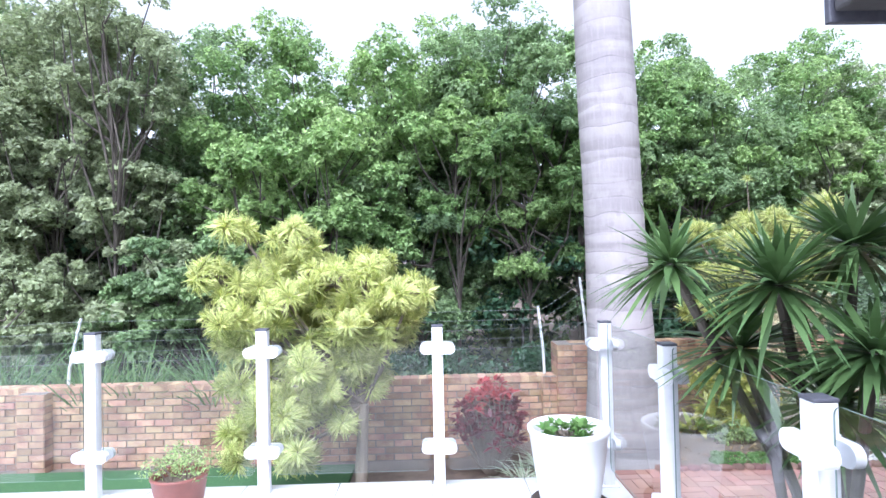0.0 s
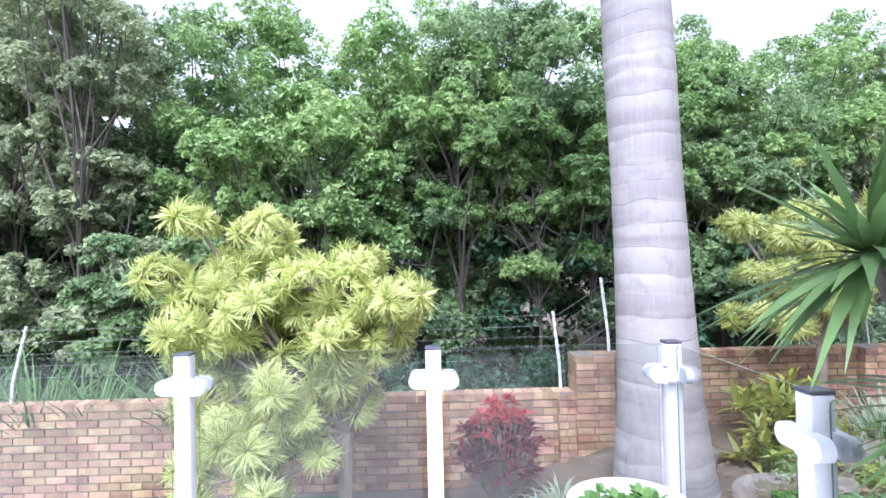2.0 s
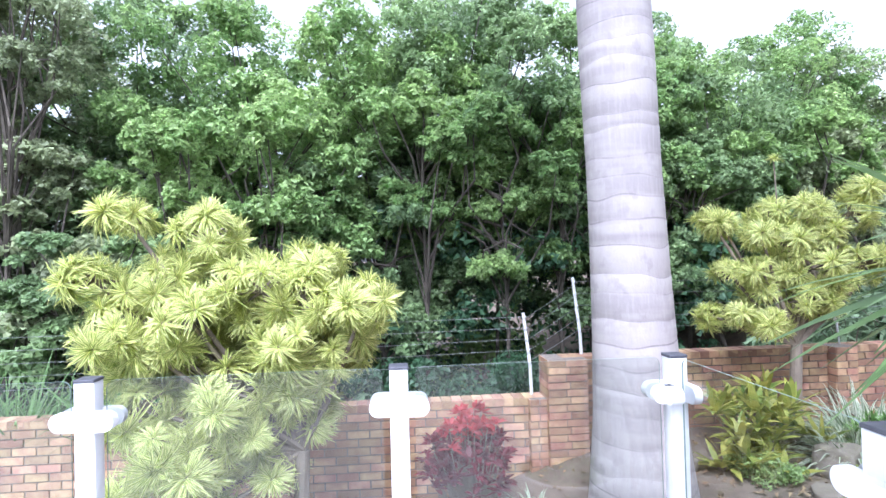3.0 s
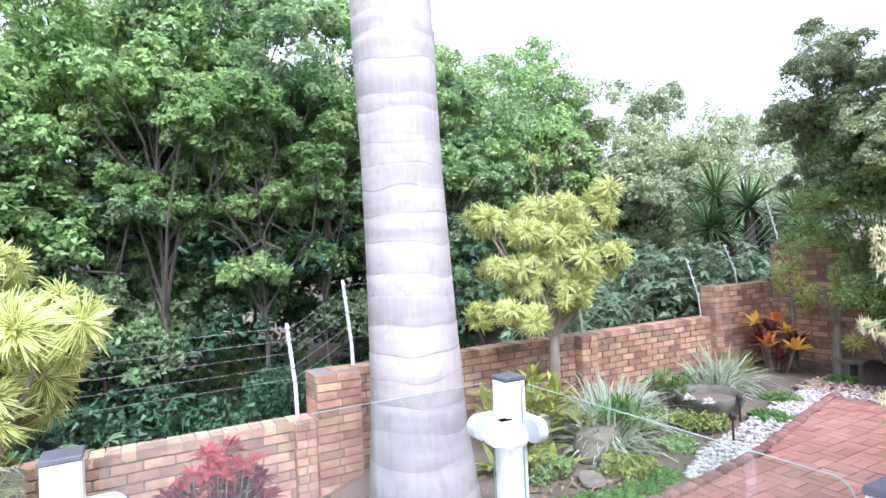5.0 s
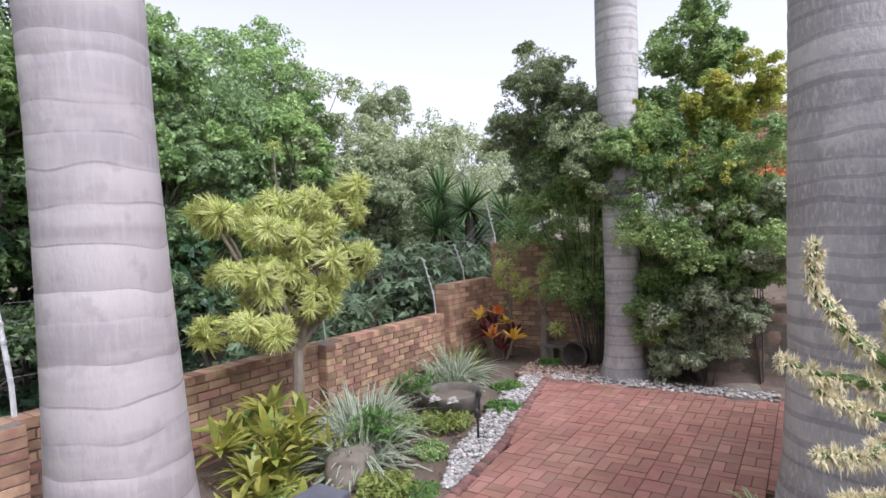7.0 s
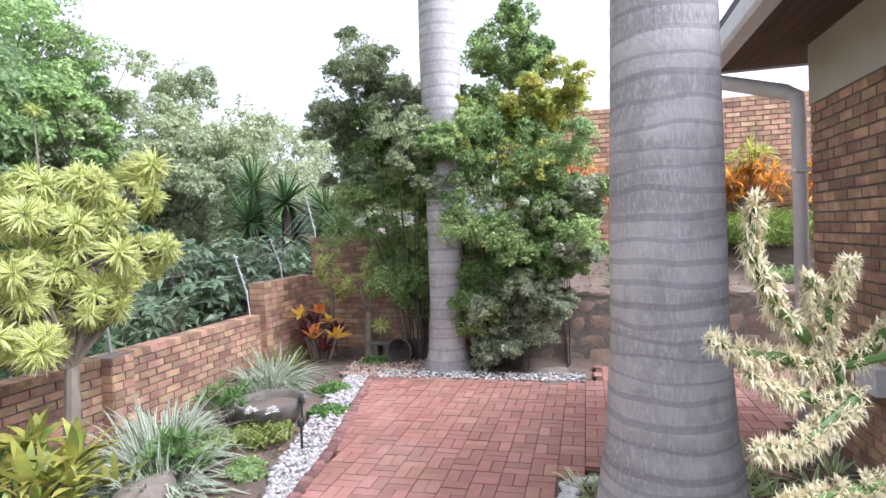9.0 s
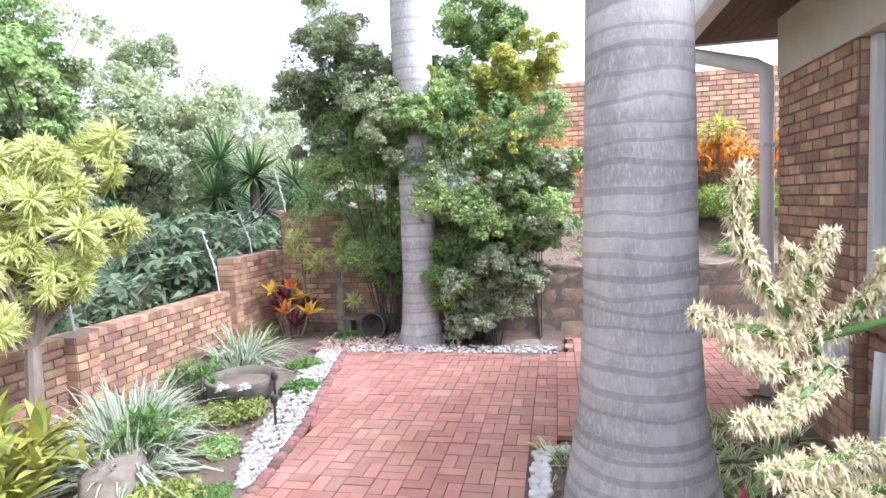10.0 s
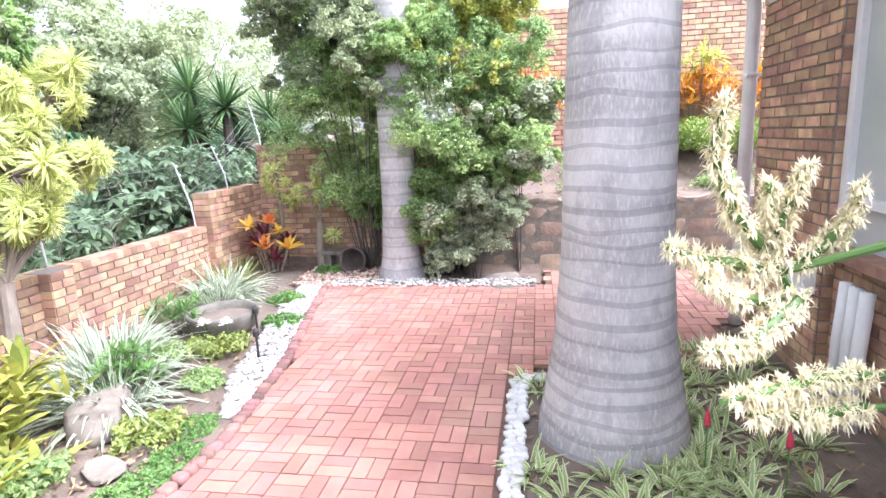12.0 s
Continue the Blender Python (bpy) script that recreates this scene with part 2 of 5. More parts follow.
L_STRIPE = leaf("cream_striped_leaf", (0.22, 0.33, 0.1), (0.34, 0.45, 0.16), rnd=0.2, margin=(0.72, 0.72, 0.48, 0.25))
L_YUCCA = leaf("yucca_leaf", (0.04, 0.09, 0.035), (0.14, 0.23, 0.08), rnd=0.3, trans=0.2, rough=0.35)
L_CROTON = leaf("yellow_croton_leaf", (0.13, 0.22, 0.045), (0.55, 0.5, 0.12), rnd=0.3, patch=6)
L_YELLOW = leaf("yellow_bromeliad_leaf", (0.72, 0.55, 0.08), (0.8, 0.42, 0.07), rnd=0.2, patch=6)
L_ORANGE = leaf("orange_croton_leaf", (0.62, 0.4, 0.05), (0.75, 0.28, 0.04), rnd=0.35, patch=5)
L_REDB = leaf("orange_bromeliad_leaf", (0.65, 0.13, 0.05), (0.8, 0.45, 0.1), rnd=0.3, patch=6)
L_MAROON = leaf("maroon_leaf", (0.085, 0.022, 0.03), (0.24, 0.045, 0.06), rnd=0.35, patch=3)
L_MAROON_TOP = leaf("red_tip_leaf", (0.35, 0.04, 0.055), (0.5, 0.1, 0.1), rnd=0.3, patch=3)
L_FERN = leaf("bright_fern_leaf", (0.1, 0.21, 0.05), (0.2, 0.34, 0.1), rnd=0.25, patch=3)
L_SHRUB = leaf("small_shrub_leaf", (0.19, 0.31, 0.12), (0.46, 0.58, 0.24), rnd=0.4, patch=1.4, trans=0.5)
L_GREY = leaf("grey_variegated_leaf", (0.25, 0.31, 0.18), (0.46, 0.5, 0.34), rnd=0.3, patch=3)
L_GOLD = leaf("golden_leaf", (0.3, 0.42, 0.1), (0.6, 0.54, 0.13), rnd=0.3, patch=2.5, trans=0.45)
L_CREAM = leaf("cream_petal", (0.74, 0.66, 0.42), (0.84, 0.79, 0.58), rnd=0.12, trans=0.3, patch=8)
L_GRASS = leaf("wild_grass_blade", (0.1, 0.21, 0.075), (0.24, 0.38, 0.14), rnd=0.35)
L_HEDGE = leaf("lime_hedge_leaf", (0.13, 0.22, 0.04), (0.3, 0.38, 0.08), rnd=0.3, patch=4)
L_LIME = leaf("lime_ground_leaf", (0.2, 0.27, 0.06), (0.36, 0.4, 0.12), rnd=0.25, patch=5)

# ---- mesh tools ----
rng = np.random.default_rng(7)


def part(name, bm, material, parent=None, label="", smooth=False):
    me = bpy.data.meshes.new(name)
    bm.to_mesh(me)
    bm.free()
    for mm in material if isinstance(material, (list, tuple)) else [material]:
        me.materials.append(mm)
    if smooth:
        me.polygons.foreach_set("use_smooth", [True] * len(me.polygons))
    ob = new(name, me)
    ob.parent = parent
    if label:
        tagged(ob, label)
    return ob


def soup(name, verts, faces, material, parent=None, label="", uv=None, smooth=False):
    """One mesh from arrays: verts (n, 3), faces (m, k)."""
    me = bpy.data.meshes.new(name)
    verts, faces = np.asarray(verts, np.float32), np.asarray(faces, np.int32)
    me.vertices.add(len(verts))
    me.vertices.foreach_set("co", verts.ravel())
    k = faces.shape[1]
    me.loops.add(faces.size)
    me.loops.foreach_set("vertex_index", faces.ravel())
    me.polygons.add(len(faces))
    me.polygons.foreach_set("loop_start", np.arange(0, faces.size, k, dtype=np.int32))
    me.update(calc_edges=True)
    if uv is not None:
        me.uv_layers.new(name="UVMap").data.foreach_set("uv", np.asarray(uv, np.float32)[faces.ravel()].ravel())
    me.materials.append(material)
    me.polygons.foreach_set("use_smooth", [smooth] * len(me.polygons))
    ob = new(name, me)
    ob.parent = parent
    if label:
        tagged(ob, label)
    return ob


def thing(name, x, y, z, label, category, group="", rz=0.0):
    ob = new(name)
    ob.matrix_basis = pose(x, y, z, 0, 0, rz)
    return tagged(ob, label, category, group)


def box(bm, x0, x1, y0, y1, z0, z1, bevel=0.0, m=None):
    r = bmesh.ops.create_cube(bm, size=1)
    vs = r["verts"]
    bmesh.ops.scale(bm, verts=vs, vec=(x1 - x0, y1 - y0, z1 - z0))
    bmesh.ops.translate(bm, verts=vs, vec=((x0 + x1) / 2, (y0 + y1) / 2, (z0 + z1) / 2))
    if bevel:
        es = list({e for v in vs for e in v.link_edges})
        r2 = bmesh.ops.bevel(bm, geom=es, offset=bevel, segments=2, affect="EDGES", profile=0.5)
        vs = list(set(r2["verts"]) | {v for v in vs if v.is_valid})
    if m:
        bmesh.ops.transform(bm, matrix=m, verts=[v for v in vs if v.is_valid])
    return bm


def boxed(*a, **k):
    return box(bmesh.new(), *a, **k)


def lathe(bm, prof, seg=32, cx=0.0, cy=0.0, closed_top=False):
    """prof: (radius, z) or (radius, z, dx, dy) rows."""
    rows = []
    for p in prof:
        r, z = p[0], p[1]
        dx, dy = (p[2], p[3]) if len(p) > 2 else (0, 0)
        rows.append([bm.verts.new((cx + dx + r * math.cos(2 * math.pi * i / seg), cy + dy + r * math.sin(2 * math.pi * i / seg), z)) for i in range(seg)])
    for a, b in zip(rows, rows[1:]):
        for i in range(seg):
            bm.faces.new((a[i], a[(i + 1) % seg], b[(i + 1) % seg], b[i]))
    if closed_top:
        bm.faces.new(rows[-1])
    return bm


def tube(bm, pts, radii, seg=7):
    """A tapered limb along points."""
    rows = []
    pts = [Vector(p) for p in pts]
    for i, p in enumerate(pts):
        d = (pts[min(i + 1, len(pts) - 1)] - pts[max(i - 1, 0)]).normalized()
        a = d.orthogonal().normalized()
        b = d.cross(a)
        rows.append([bm.verts.new(p + radii[i] * (math.cos(2 * math.pi * k / seg) * a + math.sin(2 * math.pi * k / seg) * b)) for k in range(seg)])
    for r, s in zip(rows, rows[1:]):
        o = min(range(seg), key=lambda q: (r[0].co - s[q].co).length)
        for k in range(seg):
            bm.faces.new((r[k], r[(k + 1) % seg], s[(k + 1 + o) % seg], s[(k + o) % seg]))
    bm.faces.new(rows[0][::-1])
    bm.faces.new(rows[-1])
    return bm


def unit(v):
    return v / np.maximum(np.linalg.norm(v, axis=1, keepdims=True), 1e-6)


def sprays(centres, radii, r, count=14, low=-0.6):
    """Small tufts set over the upper shell of larger clumps: their centres and radii."""
    n = len(centres) * count
    d = unit(r.normal(size=(n, 3)))
    d[:, 2] = np.where(d[:, 2] < low, -d[:, 2], d[:, 2])
    rr = np.repeat(np.asarray(radii, float), count)
    p = np.repeat(np.asarray(centres, float), count, 0) + d * (rr * r.uniform(0.55, 1.12, n))[:, None] * np.array([1, 1, 0.75])
    return p, rr * r.uniform(0.2, 0.42, n)


def leaf_cloud(centres, radii, per, length, width, up=0.5, squash=0.8):
    """Leaves on the outside of many small clumps; each leaf is one tapering blade."""
    centres, radii = np.asarray(centres, float), np.asarray(radii, float)
    n = len(centres) * per
    c, r = np.repeat(centres, per, 0), np.repeat(radii, per)
    d = unit(rng.normal(size=(n, 3)))
    d[:, 2] = np.where(d[:, 2] < -0.7, -d[:, 2], d[:, 2])
    p = c + d * (r * rng.uniform(0.45, 1.08, n) ** 0.6)[:, None] * np.array([1, 1, squash])
    nrm = unit(d * 0.7 + np.array([0, 0, up]) + rng.normal(size=(n, 3)) * 0.55)
    t = unit(np.cross(nrm, rng.normal(size=(n, 3))))
    s = np.cross(nrm, t)
    ln = (length * rng.uniform(0.65, 1.3, n))[:, None]
    wd = (width * rng.uniform(0.7, 1.25, n))[:, None]
    v = np.empty((n, 3, 3))
    v[:, 0] = p - t * ln * 0.4 + s * wd * 0.5 + nrm * wd * 0.15
    v[:, 1] = p - t * ln * 0.4 - s * wd * 0.5 + nrm * wd * 0.15
    v[:, 2] = p + t * ln * 0.6 - nrm * ln * 0.1
    return v.reshape(-1, 3), np.arange(n * 3).reshape(-1, 3)


def blades(base, direc, length, width, droop, segs=3, lift=0.0, taper=0.25):
    """Strap leaves: arrays of base points and directions. Returns verts, faces, uv."""
    base, direc = np.asarray(base, float), unit(np.asarray(direc, float))
    n = len(base)
    length, width, droop = (np.broadcast_to(np.asarray(q, float), (n,)) for q in (length, width, droop))
    side = unit(np.cross(direc, np.array([0, 0, 1.0]) + rng.normal(size=(n, 3)) * 0.15))
    v, uv = np.empty((n, segs + 1, 2, 3)), np.empty((n, segs + 1, 2, 2))
    for k in range(segs + 1):
        f = k / segs
        p = base + direc * (length * f)[:, None]
        p = p - np.array([0, 0, 1.0]) * (droop * length * f * f)[:, None]
        w = width * (0.55 + 0.9 * f if f < 0.45 else max(taper * 0.2, 1.0 - (f - 0.45) / 0.55 * (1 - taper * 0.2)))
        v[:, k, 0], v[:, k, 1] = p - side * (w / 2)[:, None], p + side * (w / 2)[:, None]
        uv[:, k, 0], uv[:, k, 1] = (0, f), (1, f)
    idx = np.arange(n * (segs + 1) * 2).reshape(n, segs + 1, 2)
    f = np.stack([idx[:, :-1, 0], idx[:, :-1, 1], idx[:, 1:, 1], idx[:, 1:, 0]], -1).reshape(-1, 4)
    return v.reshape(-1, 3), f, uv.reshape(-1, 2)


def rosette(n, length, width, droop, lo=-0.2, hi=1.0, core=0.02, segs=3):
    """Directions fanned over a dome from elevation sine lo to hi."""
    z = rng.uniform(lo, hi, n)
    a = rng.uniform(0, 2 * np.pi, n)
    q = np.sqrt(np.maximum(1 - z * z, 0))
    d = np.stack([q * np.cos(a), q * np.sin(a), z], 1)
    return blades(d * core, d, length * rng.uniform(0.75, 1.15, n), width * rng.uniform(0.8, 1.2, n), droop * rng.uniform(0.5, 1.5, n), segs)


def merged(parts_):
    vs, fs, us, o = [], [], [], 0
    for p in parts_:
        vs.append(p[0])
        fs.append(p[1] + o)
        if len(p) > 2:
            us.append(p[2])
        o += len(p[0])
    return np.concatenate(vs), np.concatenate(fs), (np.concatenate(us) if us else None)


def shared(name, me, parent, m):
    ob = new(name, me)
    ob.parent = parent
    ob.matrix_basis = m
    return ob


# ---- ground ----


def step(a, b, v):
    t = np.clip((v - a) / (b - a), 0, 1)
    return t * t * (3 - 2 * t)


def ground_z(x, y):
    x, y = np.asarray(x, float), np.asarray(y, float)
    z = -1.3 + 0.68 * step(0.2, 3.2, x)
    upper = step(8.75, 8.95, x) * (1 - step(3.9, 4.3, y))
    z = z + upper * 1.05 + step(9.3, 11.4, x) * (1 - step(3.9, 4.3, y)) * 0.5
    out = step(7.75, 7.95, y)
    z = z * (1 - out) + out * (-0.75 + 1.0 * step(3, 9, x) - 1.3 * step(8.0, 10.0, y) * (1 - step(4, 8, x)) + 0.6 * step(12, 30, y))
    east = step(9.6, 9.8, x) * step(4.0, 4.2, y)
    z = z * (1 - east) + east * (0.2 + 0.02 * (x - 9.6))
    return z


def axis(lo, hi, fine_lo, fine_hi, fine):
    a = list(np.arange(fine_lo, fine_hi, fine))
    v, s = fine_lo, fine
    pre, post = [], []
    while v > lo:
        s *= 1.35
        v -= s
        pre.append(v)
    v, s = fine_hi, fine
    while v < hi:
        post.append(v)
        s *= 1.35
        v += s
    return np.array(pre[::-1] + a + post)


EDGE = [(1.3, 5.2), (3.26, 5.13), (4.0, 5.1), (4.61, 5.17), (5.3, 5.27), (5.9, 5.41), (6.9, 5.65), (7.83, 5.86)]


def edge_y(x):
    return float(np.interp(x, [p[0] for p in EDGE], [p[1] for p in EDGE]))


def paved(x, y):
    if x < 1.3 or x > 8.75:
        return False
    if y > edge_y(min(x, 7.83)) or (x > 7.95 and y > 2.95):
        return False
    if x < 5.22:
        return y > 3.3
    if x < 5.4:
        return y > 3.05
    if x < 6.6:
        return y > 1.25 + 0.3 * (6.6 - x)
    return y > -2.0


gx, gy = axis(-900, 900, -8, 14, 0.12), axis(-900, 900, -2, 14, 0.12)
GX, GY = np.meshgrid(gx, gy)
GZ = ground_z(GX, GY)
for i in range(GZ.shape[0]):
    for j in range(GZ.shape[1]):
        if -8 < GX[i, j] < 14 and -2 < GY[i, j] < 14:
            if paved(GX[i, j], GY[i, j]):
                GZ[i, j] -= 0.12
            GZ[i, j] += 0.03 * noise.noise((GX[i, j] * 2.2, GY[i, j] * 2.2, 0.3)) + 0.015 * noise.noise((GX[i, j] * 7, GY[i, j] * 7, 2.0))
ids = np.arange(GX.size).reshape(GX.shape)
gf = np.stack([ids[:-1, :-1], ids[:-1, 1:], ids[1:, 1:], ids[1:, :-1]], -1).reshape(-1, 4)
ground = soup("ground", np.stack([GX, GY, GZ], -1).reshape(-1, 3), gf, SOIL, smooth=True)
tagged(ground, "bare brown garden soil running down behind the wall", "ground", kind="structure")

lawn = part("lawn", boxed(-9, -1.0, 3.7, 7.4, -1.32, -1.24, 0.01), LAWN)
tagged(lawn, "strip of smooth green lawn below the deck", "lawn", kind="structure")

# ---- deck and balustrade ----
deck = part("deck_floor", boxed(-8.0, 1.24, -5.0, 3.6, -1.4, -0.012), GROUT)
tagged(deck, "raised deck floor laid with white tiles", "floor", kind="structure")
tile_me = bpy.data.meshes.new("tile")
tb = boxed(-0.297, 0.297, -0.297, 0.297, -0.012, 0.0, 0.003)
tb.to_mesh(tile_me)
tb.free()
tile_me.materials.append(DECK_TILE)

RAIL_Y, RAIL_X, TOP = 3.45, 1.15, 1.03


def post_thing(x, y, clamps):
    t = thing("balustrade_post", x, y, 0, "white square metal balustrade post with dark cap", "post", "balustrade posts")
    part("post", boxed(-0.034, 0.034, -0.034, 0.034, 0, TOP - 0.012, 0.004), WHITE_METAL, t)
    part("cap", boxed(-0.036, 0.036, -0.036, 0.036, TOP - 0.012, TOP, 0.003), CAP, t, "dark plastic cap")
    part("base_plate", boxed(-0.06, 0.06, -0.06, 0.06, 0, 0.008, 0.002), WHITE_METAL, t)
    for ang in clamps:
        for z in (0.27, 0.885):
            bm = bmesh.new()
            n, pts = 12, []
            for i in range(n + 1):
                a = -math.pi / 2 + math.pi * i / n
                pts.append((0.076 + 0.033 * math.cos(a), 0.033 * math.sin(a)))
            pts = [(0.0, -0.033)] + pts + [(0.0, 0.033)]
            for y0, y1 in ((-0.062, -0.02), (0.02, 0.05)):
                fr = [bm.verts.new((px, y0, pz)) for px, pz in pts]
                bk = [bm.verts.new((px, y1, pz)) for px, pz in pts]
                bm.faces.new(fr)
                bm.faces.new(bk[::-1])
                for i in range(len(pts)):
                    j = (i + 1) % len(pts)
                    bm.faces.new((fr[j], fr[i], bk[i], bk[j]))
            c = part("glass_clamp", bm, WHITE_METAL, t)
            c.matrix_basis = pose(0, 0, z, 0, 0, ang)
    return t


for x in (-3.12, -2.055, -1.005, 0.088):
    post_thing(x, RAIL_Y, (0, 180))
post_thing(RAIL_X, RAIL_Y, (180, -90))
for y in (2.51, 1.49, 0.45, -0.6):
    post_thing(RAIL_X, y, (90, -90))


def panel(x, y, length, rz):
    """A pane with rounded corners, set upright; its thickness shows as a green edge."""
    t = thing("glass_panel", x, y, 0, "clear frameless glass panel clamped between white posts", "glass panel", "balustrade glass", rz)
    h0, h1, r = 0.12, 1.02, 0.03
    ring = []
    for cx, cz, a0 in ((length / 2 - r, h1 - r, 0), (-length / 2 + r, h1 - r, 90), (-length / 2 + r, h0 + r, 180), (length / 2 - r, h0 + r, 270)):
        for k in range(5):
            a = radians(a0 + k * 22.5)
            ring.append((cx + r * math.cos(a), cz + r * math.sin(a)))
    bm = bmesh.new()
    bm.faces.new([bm.verts.new((px, 0, pz)) for px, pz in ring])
    g = part("pane", bm, GLASS, t)
    g.visible_shadow = False
    bm = bmesh.new()
    a = [bm.verts.new((px, -0.003, pz)) for px, pz in ring]
    b = [bm.verts.new((px, 0.003, pz)) for px, pz in ring]
    for i in range(len(ring)):
        j = (i + 1) % len(ring)
        bm.faces.new((a[i], a[j], b[j], b[i]))
    part("polished_edge", bm, GLASS_EDGE, t)


xs = (-3.12, -2.055, -1.005, 0.088, RAIL_X)
for a, b in zip(xs, xs[1:]):
    panel((a + b) / 2, RAIL_Y, b - a - 0.12, 0)
ys = (-0.6, 0.45, 1.49, 2.51, RAIL_Y)
for a, b in zip(ys, ys[1:]):
    panel(RAIL_X, (a + b) / 2, b - a - 0.12, -90)

# ---- brick walls ----
BRICKS = []      # (parent, matrix, sx): placed at the end of the file


def brick_face(parent, x, y, z, rz, length, courses, pitch, unit_len, shift=0.0, joint=0.017):
    """Running-bond bricks on a face that starts at x, y, z and runs along heading rz, facing its right-hand side."""
    for k in range(courses):
        u = -unit_len * (0.5 if k % 2 else 0.0) - shift
        while u < length - 0.02:
            a, b = max(u, 0), min(u + unit_len, length)
            if b - a > 0.05:
                m = pose(x, y, z, 0, 0, rz) @ Matrix.Translation(((a + b) / 2, 0, pitch * (k + 0.5)))
                BRICKS.append((parent, m, b - a - joint, pitch - joint))
            u += unit_len


def wall_run(name, x0, x1, z0, z1, label, courses, axis_="x", at=7.65, thick=0.22, unit_len=0.27, face=0):
    """A brick wall along x at y = at (seen from -y) or along y at x = at (seen from -x): mortar core, brick face, brick coping."""
    wall = thing(name, 0, 0, 0, label, "wall")
    tagged(wall, kind="structure")
    pitch = (z1 - z0) / courses
    if axis_ == "x":
        part("mortar_core", boxed(x0, x1, at + 0.010, at + thick, z0 - 0.5, z1 - 0.015), MORTAR, wall)
        brick_face(wall, x0, at, z0, 0, x1 - x0, courses, pitch, unit_len)
        u = x0
        while u < x1 - 0.03:
            w = min(0.118, x1 - u)
            COPING.append((wall, pose(u + w / 2, at + thick / 2, z1 - pitch / 2 + 0.004, 0, 0, 90), thick + 0.012, pitch - 0.006, w - 0.01))
            u += 0.118
    else:
        part("mortar_core", boxed(at + 0.010, at + thick, x0, x1, z0 - 0.5, z1 - 0.015), MORTAR, wall)
        brick_face(wall, at, x1, z0, -90, x1 - x0, courses, pitch, unit_len)
        u = x0
        while u < x1 - 0.03:
            w = min(0.118, x1 - u)
            COPING.append((wall, pose(at + thick / 2, u + w / 2, z1 - pitch / 2 + 0.004), thick + 0.012, pitch - 0.006, w - 0.01))
            u += 0.118
    return wall


COPING = []


def pier(x0, x1, y0, y1, z0, z1, label):
    """A brick pier standing proud of the wall."""
    p = thing("brick_pier", 0, 0, 0, label, "pier")
    tagged(p, kind="structure")
    part("mortar_core", boxed(x0 + 0.006, x1 - 0.006, y0 + 0.006, y1, z0 - 0.5, z1 - 0.004), MORTAR, p)
    n = round((z1 - z0) / 0.086)
    pitch = (z1 - z0) / n
    for k in range(n):
        z = z0 + pitch * (k + 0.5)
        w = x1 - x0
        cut = 0.55 if k % 2 else 0.45
        BRICKS.append((p, pose(x0 + w * cut / 2, y0, z), w * cut - 0.012, pitch - 0.012))
        BRICKS.append((p, pose(x0 + w * (1 + cut) / 2, y0, z), w * (1 - cut) - 0.012, pitch - 0.012))
        d = y1 - y0
        if d > 0.05:
            BRICKS.append((p, pose(x0, y0 + d / 2, z, 0, 0, -90), d - 0.012, pitch - 0.012))
            BRICKS.append((p, pose(x1, y0 + d / 2, z, 0, 0, 90), d - 0.012, pitch - 0.012))
    return p


WALL_LABEL = "low garden wall of mottled brown face brick"
wall_run("wall_front_low", -9.0, 1.75, -1.3, -0.19, WALL_LABEL + ", low stretch", 12, unit_len=0.25)
wall_run("wall_front_mid", 1.95, 8.05, -0.85, 0.25, WALL_LABEL + ", middle stretch", 13, unit_len=0.24)
wall_run("wall_front_high", 8.05, 9.6, -0.6, 0.7, WALL_LABEL + ", raised end stretch", 15, unit_len=0.24)
wall_run("wall_east", 4.2, 7.65, -0.6, 1.33, "tall end wall of brown face brick", 22, "y", 9.6, unit_len=0.24)
wall_run("wall_back", -6.0, 4.6, 1.0, 3.45, "tall back boundary wall of brown face brick", 28, "y", 11.5, unit_len=0.235)
pier(1.75, 2.2, 7.5, 7.9, -1.0, 0.25, "stepped brick pier with crumbling mortar on top")
pier(1.55, 1.75, 7.56, 7.9, -1.2, -0.19, "short brick buttress beside the stepped pier")
pier(5.2, 5.47, 7.52, 7.8, -0.75, 0.26, "brick pier standing proud of the garden wall")
pier(7.95, 8.3, 7.55, 7.8, -0.65, 0.72, "brick pier where the wall steps up")
pier(-5.48, -5.12, 7.48, 7.8, -1.3, -0.24, "brick pier on the low garden wall")

# ---- house ----
house = thing("house", 5.6, 0.9, 0, "single-storey house of brown face brick with plaster band and white gutter", "house")
house.matrix_basis = Matrix.Identity(4)
HW = 1.05
hw = part("wall", boxed(5.1, 6.45, HW - 0.25, HW - 0.006, -1.0, 2.33), MORTAR, house, "brown face brick wall")
brick_face(hw, 6.45, HW, -0.6, 180, 1.35, 34, 2.93 / 34, 0.232)
for k in range(34):
    z = -0.6 + 2.93 / 34 * (k + 0.5)
    BRICKS.append((hw, pose(5.1, HW - 0.125, z, 0, 0, -90), 0.22, 2.93 / 34 - 0.012))
part("side_wall", boxed(6.2, 6.45, -6.0, HW - 0.26, -1.0, 2.75), PLASTER, house)
part("lower_wall", boxed(1.7, 5.09, HW - 0.3, HW - 0.1, -1.0, 0.42), MORTAR, house)
lw = part("sill_wall", boxed(1.7, 5.09, HW - 0.099, HW - 0.09, -1.0, 0.42), MORTAR, house)
brick_face(lw, 5.09, HW - 0.085, -0.6, 180, 3.2, 12, 1.02 / 12, 0.232)
part("plaster_band", boxed(1.7, 6.46, HW - 0.25, HW + 0.012, 2.335, 3.1, 0.006), PLASTER, house, "cream plaster band over the brick")
